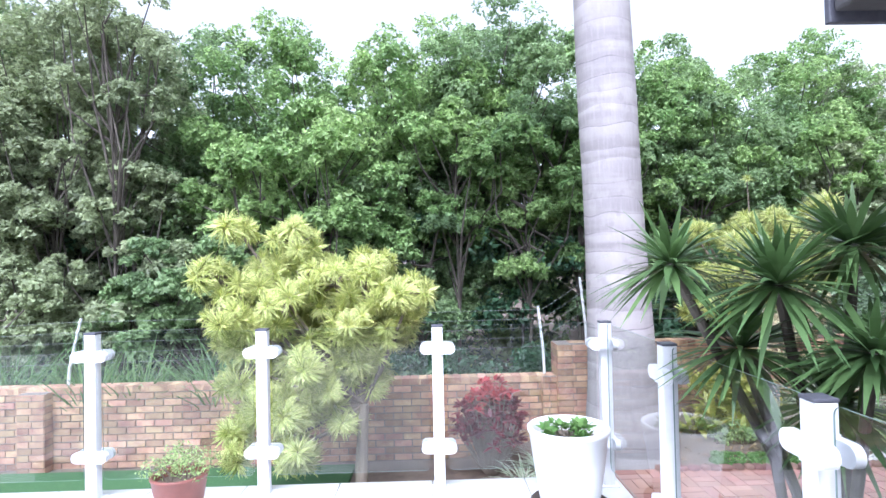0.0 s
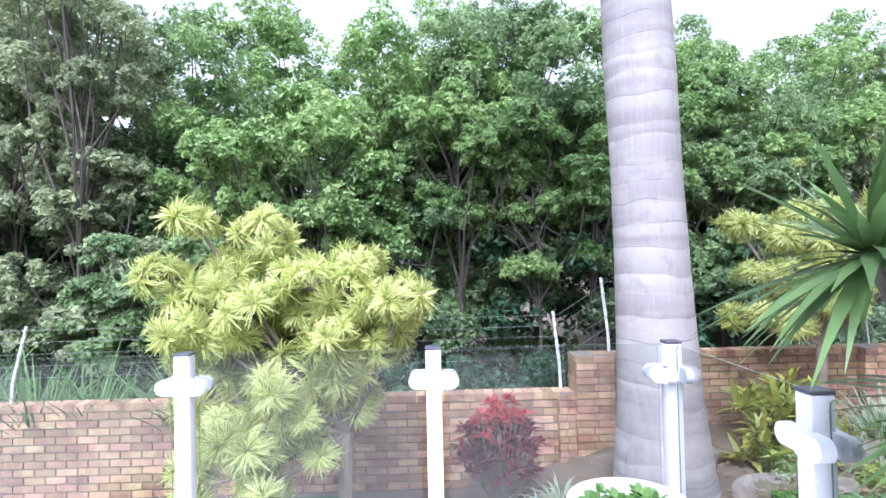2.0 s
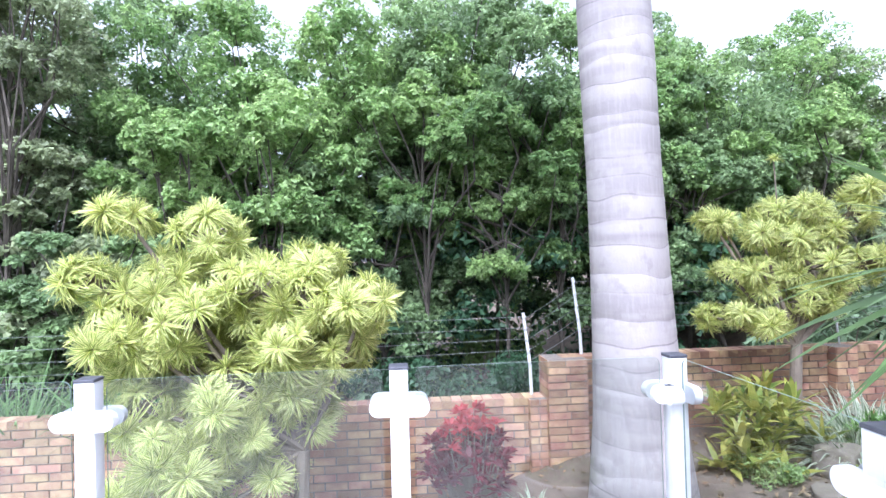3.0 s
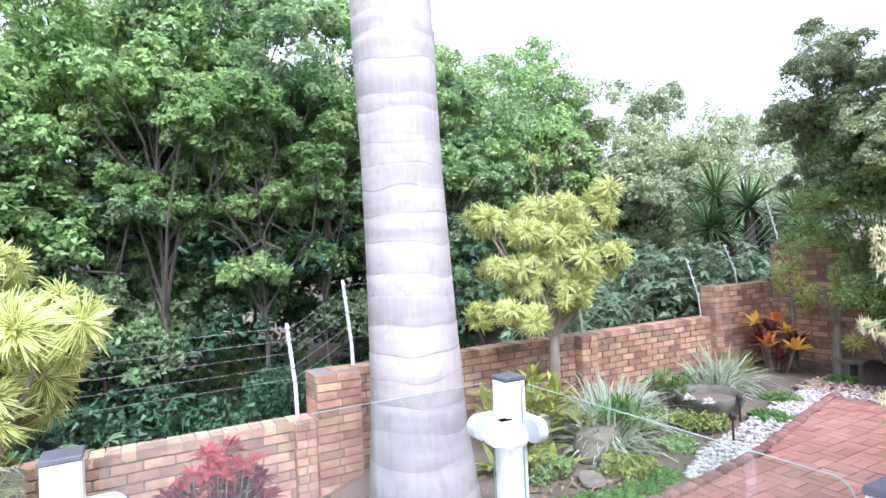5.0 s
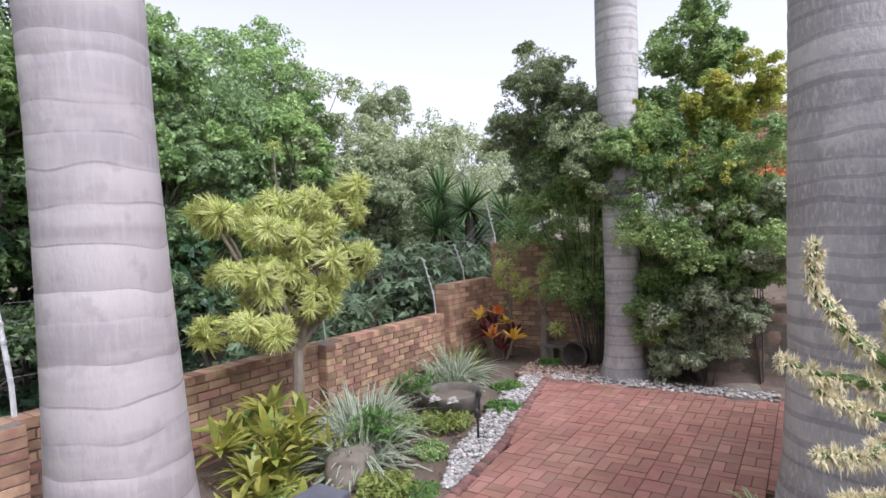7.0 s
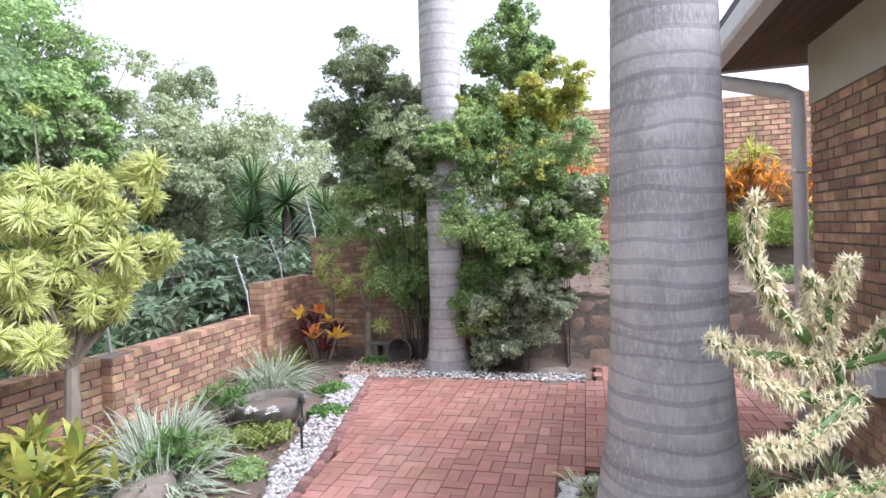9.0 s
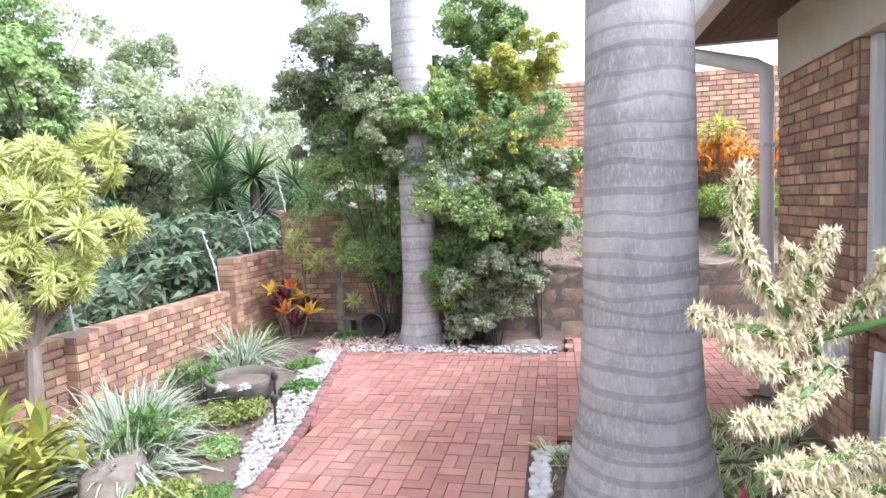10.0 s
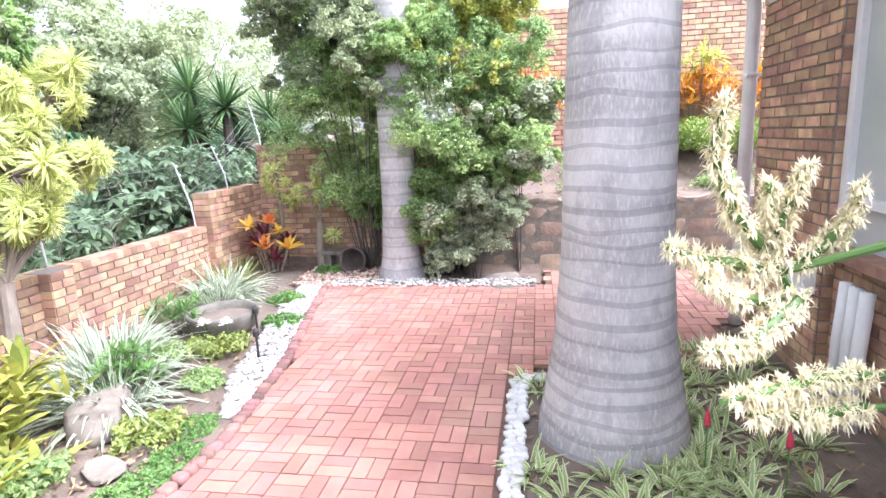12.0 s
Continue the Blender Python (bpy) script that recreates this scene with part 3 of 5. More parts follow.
part("west_wall", boxed(1.7, 1.95, -6.0, HW - 0.26, -1.0, 3.1), PLASTER, house)
win = part("window", boxed(1.95, 5.08, HW - 0.12, HW - 0.11, 0.5, 2.33), WINDOW_REFLECTION, house, "large window with white frame")
for a in ((5.01, 5.085, 0.5, 2.33), (3.4, 3.46, 0.5, 2.33)):
    part("window_frame", boxed(a[0], a[1], HW - 0.125, HW - 0.06, a[2], a[3], 0.004), WHITE_PAINT, win)
part("window_frame", boxed(1.95, 5.01, HW - 0.125, HW - 0.06, 0.78, 0.84, 0.004), WHITE_PAINT, win)
part("window_sill", boxed(1.95, 5.09, HW - 0.2, HW + 0.04, 0.42, 0.5, 0.006), BRICK, win)
# eave: soffit boards, fascia, gutter, downpipe
roof = part("roof", boxed(2.6, 7.15, -6, 1.68, 3.2, 3.3, 0.01), ROOF, house, "dark roof edge")
for k in range(6):
    part("soffit_board", boxed(2.6, 7.1, HW + 0.014 + k * 0.1, HW + 0.108 + k * 0.1, 2.86, 2.88), DARK_TIMBER, roof)
part("fascia", boxed(2.6, 7.13, 1.66, 1.69, 2.84, 3.2, 0.004), WHITE_PAINT, roof)
part("end_fascia", boxed(7.1, 7.13, -6, 1.66, 2.84, 3.2, 0.004), WHITE_PAINT, roof)
part("soffit_end", boxed(6.47, 7.1, -6, HW + 0.01, 2.86, 2.88), DARK_TIMBER, roof)
gb = bmesh.new()
prof = [(0, 0.11), (0, 0.0), (0.10, 0.0), (0.12, 0.04), (0.12, 0.11), (0.112, 0.11), (0.112, 0.045), (0.095, 0.008), (0.008, 0.008), (0.008, 0.11)]
ends = []
for x in (2.6, 7.16):
    ends.append([gb.verts.new((x, 1.692 + py, 2.84 + pz)) for py, pz in prof])
for i in range(len(prof)):
    j = (i + 1) % len(prof)
    gb.faces.new((ends[0][i], ends[0][j], ends[1][j], ends[1][i]))
gb.faces.new(ends[0])
gb.faces.new(ends[1][::-1])
gutter = part("gutter", gb, WHITE_PAINT, roof, "white painted gutter")
db = bmesh.new()
tube(db, [(7.05, 1.75, 2.87), (7.04, 1.74, 2.78), (6.98, 1.67, 2.73), (6.6, 1.2, 2.5), (6.53, 1.13, 2.44), (6.53, 1.12, 2.3), (6.53, 1.12, -0.6)], [0.065, 0.07, 0.07, 0.07, 0.065, 0.06, 0.06], 12)
dp = part("downpipe", db, WHITE_PAINT, house, "white painted downpipe at the house corner", smooth=True)
for z in (0.1, 1.75):
    part("pipe_bracket", boxed(6.44, 6.6, 1.04, 1.18, z, z + 0.03, 0.003), WHITE_PAINT, dp)
part("meter_box", boxed(5.15, 5.45, HW + 0.002, HW + 0.1, 0.1, 0.3, 0.008), WHITE_PAINT, house, "small white wall box")
for k in range(3):
    pb = tube(bmesh.new(), [(4.75 - 0.12 * k, HW + 0.0, 0.3), (4.75 - 0.12 * k, HW + 0.02, -0.1), (4.75 - 0.12 * k, HW + 0.02, -0.62)], [0.045] * 3, 10)
    part("waste_pipe", pb, WHITE_PAINT, house, "white waste pipe", smooth=True)
porch = thing("porch_roof", 1.9, 0.5, 2.17, "dark edge of a small porch roof", "roof")
porch.matrix_basis = Matrix.Identity(4)
part("slab", boxed(1.36, 2.3, -4.0, 1.66, 2.2, 2.32, 0.01), ROOF, porch)
part("edge_trim", boxed(1.35, 2.3, 1.665, 1.69, 2.17, 2.34, 0.004), CAP, porch)
part("post", boxed(1.72, 1.82, 1.3, 1.4, -0.65, 2.2, 0.005), WHITE_PAINT, porch)
rear = part("wall_rear", boxed(-8.0, 1.69, -5.25, -5.0, -1.4, 3.1), PLASTER)
tagged(rear, "plain plastered wall closing the deck", "wall", kind="structure")

# ---- royal palms ----


def palm(x, y, z0, prof, lean, height, label, ring, bark, scar, seed, bump, wave=0.02, band=0.022):
    """A ringed columnar trunk: prof gives (height, radius); dark scar rows stand as narrow grooves of their own."""
    r = random.Random(seed)
    t = thing("palm_tree", x, y, z0, label, "palm tree", "royal palms")
    hs, rs = [p[0] for p in prof], [p[1] for p in prof]
    seg = 56
    zs, kind, z = [], [], -0.2
    while z < height:
        gap = r.uniform(*ring)
        bd = band * r.uniform(0.6, 1.7)
        zs += [z, z + gap - bd, z + gap - bd * 0.3]
        kind += [0, 1, 1]
        z += gap
    bm = bmesh.new()
    rows = []
    for q, zz in enumerate(zs):
        rad = float(np.interp(zz, hs, rs))
        rad += (bump if q % 3 == 1 else -bump * 0.5 if q % 3 == 2 else 0.0)
        f = max(zz, 0) / height
        row = []
        for i in range(seg):
            a = 2 * math.pi * i / seg
            wob = 1 + 0.02 * noise.noise((math.cos(a) * 1.4 + seed, math.sin(a) * 1.4, zz * 0.5))
            dz = wave * noise.noise((math.cos(a) * 1.1 + seed * 3, math.sin(a) * 1.1, ((q + 2) // 3) * 1.7))
            row.append(bm.verts.new((lean[0] * f + rad * wob * math.cos(a), lean[1] * f + rad * wob * math.sin(a), zz + dz)))
        rows.append(row)
    for q, (a, b) in enumerate(zip(rows, rows[1:])):
        for i in range(seg):
            fc = bm.faces.new((a[i], a[(i + 1) % seg], b[(i + 1) % seg], b[i]))
            fc.material_index = 1 if q % 3 == 1 else 0
            fc.smooth = True
    part("trunk", bm, [bark, scar], t)
    fr = []
    for k in range(14):
        a, el = k * 2.4 + seed, r.uniform(0.1, 1.1)
        d = np.array([math.cos(a) * math.cos(el), math.sin(a) * math.cos(el), math.sin(el)])
        n = 60
        f = np.linspace(0.12, 1, n)
        spine = np.array([lean[0], lean[1], height]) + d * (f * 2.6)[:, None] - np.array([0, 0, 1.0]) * (f * f * 1.3)[:, None]
        sd = np.cross(d, [0, 0, 1.0])
        for sg in (-1, 1):
            fr.append(blades(spine, sg * sd + 0.35 * d + rng.normal(size=(n, 3)) * 0.1, 0.55, 0.035, 0.4, 2))
    v, f, u = merged(fr)
    soup("fronds", v, f, L_TREE[1], t, "green feather fronds high overhead")
    return t


palm(2.19, 6.1, -0.95, [(0, 0.5), (0.35, 0.449), (0.95, 0.382), (1.65, 0.352), (2.35, 0.332), (3.15, 0.318), (4.15, 0.322), (5.2, 0.308), (9, 0.26)], (-0.24, 0.09), 9.0,
     "tall palm trunk with smooth pale grey ringed bark", (0.1, 0.26), PALM_BARK, PALM_SCAR, 3, 0.0015, 0.05, 0.014)
palm(4.38, 2.57, -0.62, [(0, 0.49), (0.12, 0.475), (0.35, 0.43), (0.7, 0.375), (1.3, 0.335), (2.0, 0.325), (3.3, 0.30), (9, 0.25)], (0.05, -0.1), 9.0,
     "thick palm trunk with rough dark grey ringed bark beside the paving", (0.09, 0.15), PALM_DARK, PALM_DARK_SCAR, 11, 0.002, 0.03, 0.038)
palm(8.45, 4.98, -0.62, [(0, 0.34), (0.3, 0.27), (1.0, 0.235), (3.0, 0.25), (4.4, 0.285), (9, 0.25)], (-0.05, -0.15), 9.0,
     "slim palm trunk rising out of a leafy shrub", (0.12, 0.2), PALM_DARK, PALM_DARK_SCAR, 23, 0.001, 0.01, 0.04)

# ---- woodland behind the wall ----


def tree(x, y, crown, mt, seed, per=330, clumps=80, size=0.125, group="woodland trees", label=None, z0=None, inner=0.35, girth=1.0):
    """crown: (cx, cy, cz, rx, ry, rz). A forked trunk with limbs reaching to the leaf clumps."""
    r = np.random.default_rng(seed)
    z0 = float(ground_z(x, y)) - 0.1 if z0 is None else z0
    t = thing("tree", x, y, z0, label or "broadleaf woodland tree with billowing green crown", "tree", group)
    cx, cy, cz, rx, ry, rz = crown
    d = unit(r.normal(size=(clumps, 3)))
    rad = np.where(r.uniform(size=clumps) < inner, r.uniform(0.3, 0.8, clumps), r.uniform(0.85, 1.08, clumps))
    c = np.array([cx - x, cy - y, cz - z0]) + d * rad[:, None] * np.array([rx, ry, rz])
    cr = r.uniform(0.55, 1.0, clumps) * (rx + ry + rz) / 8.0
    pc, pr = sprays(c, cr, r)
    v, f = leaf_cloud(pc, pr, per, size, size * 0.6, up=0.55)
    soup("crown", v, f, mt, t)
    bm = bmesh.new()
    top = Vector((cx - x, cy - y, cz - z0 + 0.1 * rz))
    mid = top * 0.45 + Vector((r.normal() * 0.15, r.normal() * 0.15, 0))
    tube(bm, [(0, 0, 0), mid * 0.5, mid, top], [0.1 * girth, 0.085 * girth, 0.07 * girth, 0.03 * girth], 8)
    part("trunk", bm, BARK, t)
    bm = bmesh.new()
    for k in range(clumps):
        s = mid.lerp(top, float(r.uniform(0, 0.9)))
        e = Vector(c[k])
        m1 = s.lerp(e, 0.5) + Vector((r.normal() * 0.2, r.normal() * 0.2, 0.1))
        tube(bm, [s, m1, s.lerp(e, 1.0), e + (e - m1).normalized() * 0.12], [0.03, 0.018, 0.01, 0.005], 5)
    tagged(part("branching", bm, BARK, t, "bare grey-brown limbs and twigs"), kind="stuff")
    return t


FOREST = [
    (-11.5, 13.0, 4.00, 3.2, 2.6, 3.75, 1), (-7.6, 12.0, 3.40, 2.7, 2.2, 3.35, 2), (-5.0, 13.5, 3.40, 2.6, 2.2, 3.25, 1), (-2.6, 12.4, 2.90, 2.3, 2.0, 3.35, 0),
    (-0.2, 13.2, 3.70, 2.3, 2.0, 3.25, 0), (2.1, 13.0, 3.60, 2.1, 2.0, 3.25, 1), (4.4, 13.6, 3.10, 2.3, 2.0, 3.15, 0), (7.0, 14.2, 3.30, 2.5, 2.2, 3.05, 1),
    (9.6, 15.0, 3.40, 2.5, 2.4, 3.15, 0), (12.4, 15.4, 3.10, 2.6, 2.6, 3.05, 2), (15.2, 14.6, 2.80, 2.6, 2.6, 3.05, 2),
    (-8.8, 10.6, 1.60, 1.8, 1.3, 2.20, 2), (-5.6, 10.8, 1.50, 1.7, 1.2, 2.00, 2), (-2.2, 10.9, 2.20, 1.5, 1.1, 1.60, 0), (-0.4, 11.6, 1.40, 1.5, 1.1, 1.80, 1),
    (2.0, 11.4, 2.60, 1.35, 1.0, 1.50, 0), (4.6, 12.2, 2.00, 1.6, 1.1, 1.90, 1), (7.4, 12.6, 2.00, 1.6, 1.2, 1.90, 0), (10.0, 12.8, 2.00, 1.7, 1.2, 2.00, 2),
    (-10.5, 9.9, 0.6, 1.3, 0.9, 1.3, 2), (-7.2, 9.8, 0.5, 1.4, 0.8, 1.2, 2), (-4.2, 9.9, 0.6, 1.5, 0.8, 1.3, 1), (-3.2, 10.9, 2.6, 1.3, 1.0, 1.3, 0), (-7.2, 10.7, 3.0, 1.6, 1.0, 1.5, 2), (0.6, 11.6, 3.4, 1.3, 1.0, 1.2, 0),
    (3.4, 12.0, 3.2, 1.2, 1.0, 1.3, 0), (5.9, 12.2, 3.2, 1.4, 1.0, 1.3, 1), (8.8, 12.4, 3.0, 1.4, 1.0, 1.4, 0), (6.4, 11.6, 0.9, 1.3, 0.9, 1.2, 1), (9.2, 11.8, 1.0, 1.3, 0.9, 1.2, 2), (12.2, 12.6, 1.8, 1.8, 1.4, 2.0, 2),
]
for k, (x, y, cz, rx, ry, rz, mi) in enumerate(FOREST):
    tree(x, y, (x, y, cz, rx, ry, rz), L_TREE[mi], 100 + k, per=80 if rz > 2.4 else 74, clumps=int(6.0 * rx * rz + 13), size=0.108, girth=0.5)
for k, (x, y, cz, rx, ry, rz, mi) in enumerate([(19.5, 15.5, 3.4, 2.6, 2.4, 2.4, 2), (22.0, 12.2, 2.9, 2.6, 2.4, 2.2, 2), (24.0, 9.4, 2.9, 2.5, 2.5, 2.1, 2), (27.0, 18.0, 4.0, 3.4, 3.4, 2.6, 2)]):
    tree(x, y, (x, y, cz, rx, ry, rz), L_TREE[mi], 200 + k, per=26, clumps=36, size=0.15, inner=0.15, label="pale open-crowned tree in the distance")
# tall thin tree with sparse twigs on the skyline
tree(-5.6, 10.2, (-5.6, 10.2, 5.2, 1.0, 0.8, 1.6), L_TREE[2], 310, per=34, clumps=26, size=0.09, girth=0.35, label="thin sparse tree with bare twigs against the sky")

# far side of the gully: bank of undergrowth, its shade put into dark leaves
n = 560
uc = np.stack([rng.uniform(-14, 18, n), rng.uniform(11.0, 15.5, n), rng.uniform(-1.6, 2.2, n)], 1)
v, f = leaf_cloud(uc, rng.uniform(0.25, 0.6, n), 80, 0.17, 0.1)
und = soup("undergrowth", v, f, L_UNDER_SHADE)
tagged(und, "undergrowth filling the gully behind the wall, leaves coloured dark for shade", "undergrowth", kind="stuff")
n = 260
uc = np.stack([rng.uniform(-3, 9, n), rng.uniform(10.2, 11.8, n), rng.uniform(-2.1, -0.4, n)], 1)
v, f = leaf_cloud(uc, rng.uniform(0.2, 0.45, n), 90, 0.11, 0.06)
tagged(soup("undergrowth", v, f, L_UNDER_SHADE), "low undergrowth on the gully floor, leaves coloured dark for shade", "undergrowth", kind="stuff")
n = 520
ux = rng.uniform(-17, 24, n)
uc = np.stack([ux, rng.uniform(15.0, 19.5, n), rng.uniform(-1.0, 1.0, n) ** 3 * 0.3 + rng.uniform(-0.6, 1.0, n) * np.interp(ux, [-17, -4, 8, 16, 24], [6.2, 5.6, 5.0, 3.4, 2.8])], 1)
v, f = leaf_cloud(uc, rng.uniform(0.5, 1.0, n), 190, 0.24, 0.14)
far = soup("far_woodland", v, f, L_TREE[0])
tagged(far, "far green woodland closing the view", "woodland", kind="stuff")


def broad_plant(x, y, z, r, h, mt, label, seed, n=16, ll=0.2, name="leafy_weed"):
    """Big lobed leaves on thin stalks."""
    q = np.random.default_rng(seed)
    t = thing(name, x, y, z, label, "plant", "leafy weeds behind the wall")
    bm = bmesh.new()
    ps = []
    for k in range(n):
        a, d, zz = q.uniform(0, 6.28), r * q.uniform(0.1, 1) ** 0.5, h * q.uniform(0.35, 1)
        tip = Vector((d * math.cos(a), d * math.sin(a), zz))
        tube(bm, [(tip.x * 0.15, tip.y * 0.15, -0.1), tip * 0.6 + Vector((0, 0, zz * 0.15)), tip], [0.008, 0.006, 0.004], 4)
        m = 8
        an = np.linspace(-2.3, 2.3, m) + a
        tl = q.normal(size=2) * 0.5
        dirs = np.stack([np.cos(an), np.sin(an), 0.12 + tl[0] * np.cos(an) + tl[1] * np.sin(an)], 1)
        ps.append(blades(np.repeat([list(tip)], m, 0), dirs, ll * q.uniform(0.7, 1.1), ll * 0.38, 0.35, 2))
    tagged(part("stalk_growth", bm, STEM, t), kind="stuff")
    v, f, u = merged(ps)
    soup("leaves", v, f, mt, t, uv=u)
    return t


for k in range(30):
    x = float(rng.uniform(-0.4, 9.3))
    y = float(rng.uniform(8.1, 9.8)) if x < 6 else float(rng.uniform(8.0, 10.5))
    broad_plant(x, y, float(ground_z(x, y)), 0.4, (0.55 if x < 4 else 0.75) * float(rng.uniform(0.7, 1.2)), L_BLUE, "blue-green lobed weed growing behind the garden wall", 400 + k)
for k, (x, y) in enumerate([(8.3, 8.9), (8.9, 8.4), (9.3, 9.3), (7.7, 8.5), (10.0, 8.8)]):
    broad_plant(x, y, float(ground_z(x, y)), 0.6, 1.15, L_BLUE, "tall blue-green lobed weed behind the wall step", 460 + k, n=26, ll=0.24)


n = 380
wx, wy = rng.uniform(4.6, 10.5, n), rng.uniform(8.15, 11.0, n)
wc = np.stack([wx, wy, ground_z(wx, wy) + rng.uniform(0.05, 0.45, n) + 0.25 * step(7.5, 9.5, wx)], 1)
v, f = leaf_cloud(wc, rng.uniform(0.15, 0.32, n), 60, 0.15, 0.10)
tagged(soup("weed_bank", v, f, L_BLUE), "bank of dense blue-green weeds behind the wall", "weeds", kind="stuff")
n = 90
wx, wy = rng.uniform(-1.0, 4.6, n), rng.uniform(8.3, 10.0, n)
wc = np.stack([wx, wy, ground_z(wx, wy) + rng.uniform(0.0, 0.3, n)], 1)
v, f = leaf_cloud(wc, rng.uniform(0.12, 0.25, n), 40, 0.13, 0.08)
tagged(soup("weed_bank", v, f, L_BLUE), "scattered blue-green weeds behind the low wall", "weeds", kind="stuff")


def strap_plant(name, x, y, z, label, cat, n, ll, w, droop, mt, group="", lo=0.1, hi=1.0, segs=4, spread=0.05, rz=0.0):
    t = thing(name, x, y, z, label, cat, group, rz)
    zz = rng.uniform(lo, hi, n)
    a = rng.uniform(0, 2 * np.pi, n)
    q = np.sqrt(np.maximum(1 - zz * zz, 0))
    d = np.stack([q * np.cos(a), q * np.sin(a), zz], 1)
    b = np.stack([spread * np.cos(a) * rng.uniform(0, 1, n), spread * np.sin(a) * rng.uniform(0, 1, n), np.full(n, -0.02)], 1)
    v, f, u = blades(b, d, ll * rng.uniform(0.6, 1.15, n), w, droop * rng.uniform(0.5, 1.4, n), segs)
    soup("leaves", v, f, mt, t, uv=u)
    return t


for k in range(16):
    x, y = float(rng.uniform(-6.8, -2.2)), float(rng.uniform(8.0, 8.9))
    strap_plant("grass_tuft", x, y, float(ground_z(x, y)), "tall wild grass tuft behind the low wall", "grass", 70, float(rng.uniform(1.5, 2.1)), 0.026, 0.4, L_GRASS, "wild grass", 0.75, 1.0, spread=0.2)

# big dark yucca behind the end wall
by = thing("yucca_tree", 11.7, 9.3, 0.2, "large dark green spiky yucca beyond the end wall", "yucca")
bm = bmesh.new()
ps = []
for dx, dy, zz in ((0, 0, 1.9), (0.7, -0.6, 1.7), (-0.5, 0.6, 1.5), (0.2, 0.9, 2.3), (1.0, 0.4, 1.2), (0.1, -1.2, 1.2)):
    tube(bm, [(dx * 0.2, dy * 0.2, -0.1), (dx * 0.8, dy * 0.8, zz * 0.6), (dx, dy, zz)], [0.14, 0.11, 0.09], 8)
    v, f, u = rosette(150, 0.95, 0.06, 0.2, -0.5, 1.0)
    ps.append((v + np.array([dx, dy, zz]), f, u))
part("trunk", bm, BARK, by)
v, f, u = merged(ps)
soup("leaves", v, f, L_YUCCA, by, uv=u)

# ---- variegated dracaena bushes ----


def rosette_meshes(name, mt, n, ll, w, droop, count=4, lo=-0.35):
    out = []
    for k in range(count):
        v, f, u = rosette(n, ll, w, droop, lo, 1.0)
        ob = soup(name, v, f, mt, uv=u)
        out.append(ob.data)
        bpy.data.objects.remove(ob)
    return out


DRAC = rosette_meshes("leaf_rosette", L_VARIEG, 90, 0.215, 0.022, 0.42, lo=-0.2)
SMALL_DRAC = rosette_meshes("leaf_rosette", L_VARIEG, 70, 0.19, 0.023, 0.4, lo=-0.15)


def dracaena(x, y, z, lobes, meshes, label, seed, trunk_h, stalk=None, count=1.0):
    """lobes: (dx, dy, dz, rx, ry, rz, rosettes): rosettes over each lobe, a stem to each."""
    q = random.Random(seed)
    t = thing("dracaena_bush", x, y, z, label, "dracaena", "variegated dracaenas")
    bm = bmesh.new()
    fork = Vector((0.05, 0, trunk_h))
    tube(bm, [(0, 0, -0.1), (0.02, 0.01, trunk_h * 0.5), fork], [0.075, 0.065, 0.055], 10)
    for dx, dy, dz, rx, ry, rz, n in lobes:
        c = Vector((dx, dy, dz))
        tube(bm, [fork, fork.lerp(c, 0.5) + Vector((0, 0, -0.05)), c], [0.03, 0.02, 0.014], 7)
        for k in range(int(n * count)):
            d = Vector((q.gauss(0, 1), q.gauss(0, 1), q.gauss(0, 1))).normalized()
            p = c + Vector((d.x * rx, d.y * ry, d.z * rz)) * q.uniform(0.75, 1.0)
            tube(bm, [c, c.lerp(p, 0.6), p], [0.014, 0.011, 0.009], 5)
            out_ = (d + Vector((0, -0.15, 0.35))).normalized()
            m = Matrix.Translation(p) @ out_.to_track_quat("Z", "Y").to_matrix().to_4x4() @ Matrix.Scale(q.uniform(0.65, 1.05), 4)
            shared("leaf_rosette", meshes[q.randrange(len(meshes))], t, m)
    if stalk:
        tube(bm, [fork, Vector(stalk) * 0.6, stalk], [0.012, 0.01, 0.007], 5)
        shared("leaf_rosette", meshes[0], t, Matrix.Translation(stalk) @ Matrix.Scale(0.55, 4))
    tagged(part("stem_growth", bm, STEM, t), kind="stuff")
    return t


BIG = [(-1.92, 1.78, 0.15), (-1.47, 1.64, 0.36), (-2.2, 1.32, 0.2), (-1.8, 1.3, 0.33), (-1.15, 1.3, 0.33), (-0.62, 1.36, 0.31), (-0.15, 1.1, 0.25), (-2.03, 0.96, 0.29),
       (-1.48, 1.0, 0.3), (-0.43, 1.03, 0.31), (-1.48, 0.68, 0.34), (-0.9, 0.66, 0.32), (-0.34, 0.64, 0.22), (-2.1, 0.6, 0.24), (-1.49, 0.4, 0.34), (-0.8, 0.35, 0.32),
       (-2.15, 0.13, 0.2), (-1.65, 0.1, 0.3), (-1.07, 0.12, 0.3), (-2.0, -0.22, 0.2), (-1.4, -0.14, 0.27), (-0.88, -0.25, 0.16), (-1.95, -0.48, 0.15), (-1.3, -0.43, 0.26), (-1.55, -0.7, 0.14),
       (-1.05, 0.98, 0.3), (-0.75, 0.82, 0.3), (-1.15, 0.45, 0.3), (-0.65, 0.55, 0.25), (-1.8, 0.75, 0.28), (-1.85, 0.35, 0.28), (-1.3, 0.15, 0.25), (-1.2, -0.2, 0.2), (-0.6, 0.1, 0.18), (-0.3, 0.85, 0.28), (-0.65, 1.1, 0.3), (-0.95, 1.2, 0.3), (-1.35, 1.25, 0.35)]
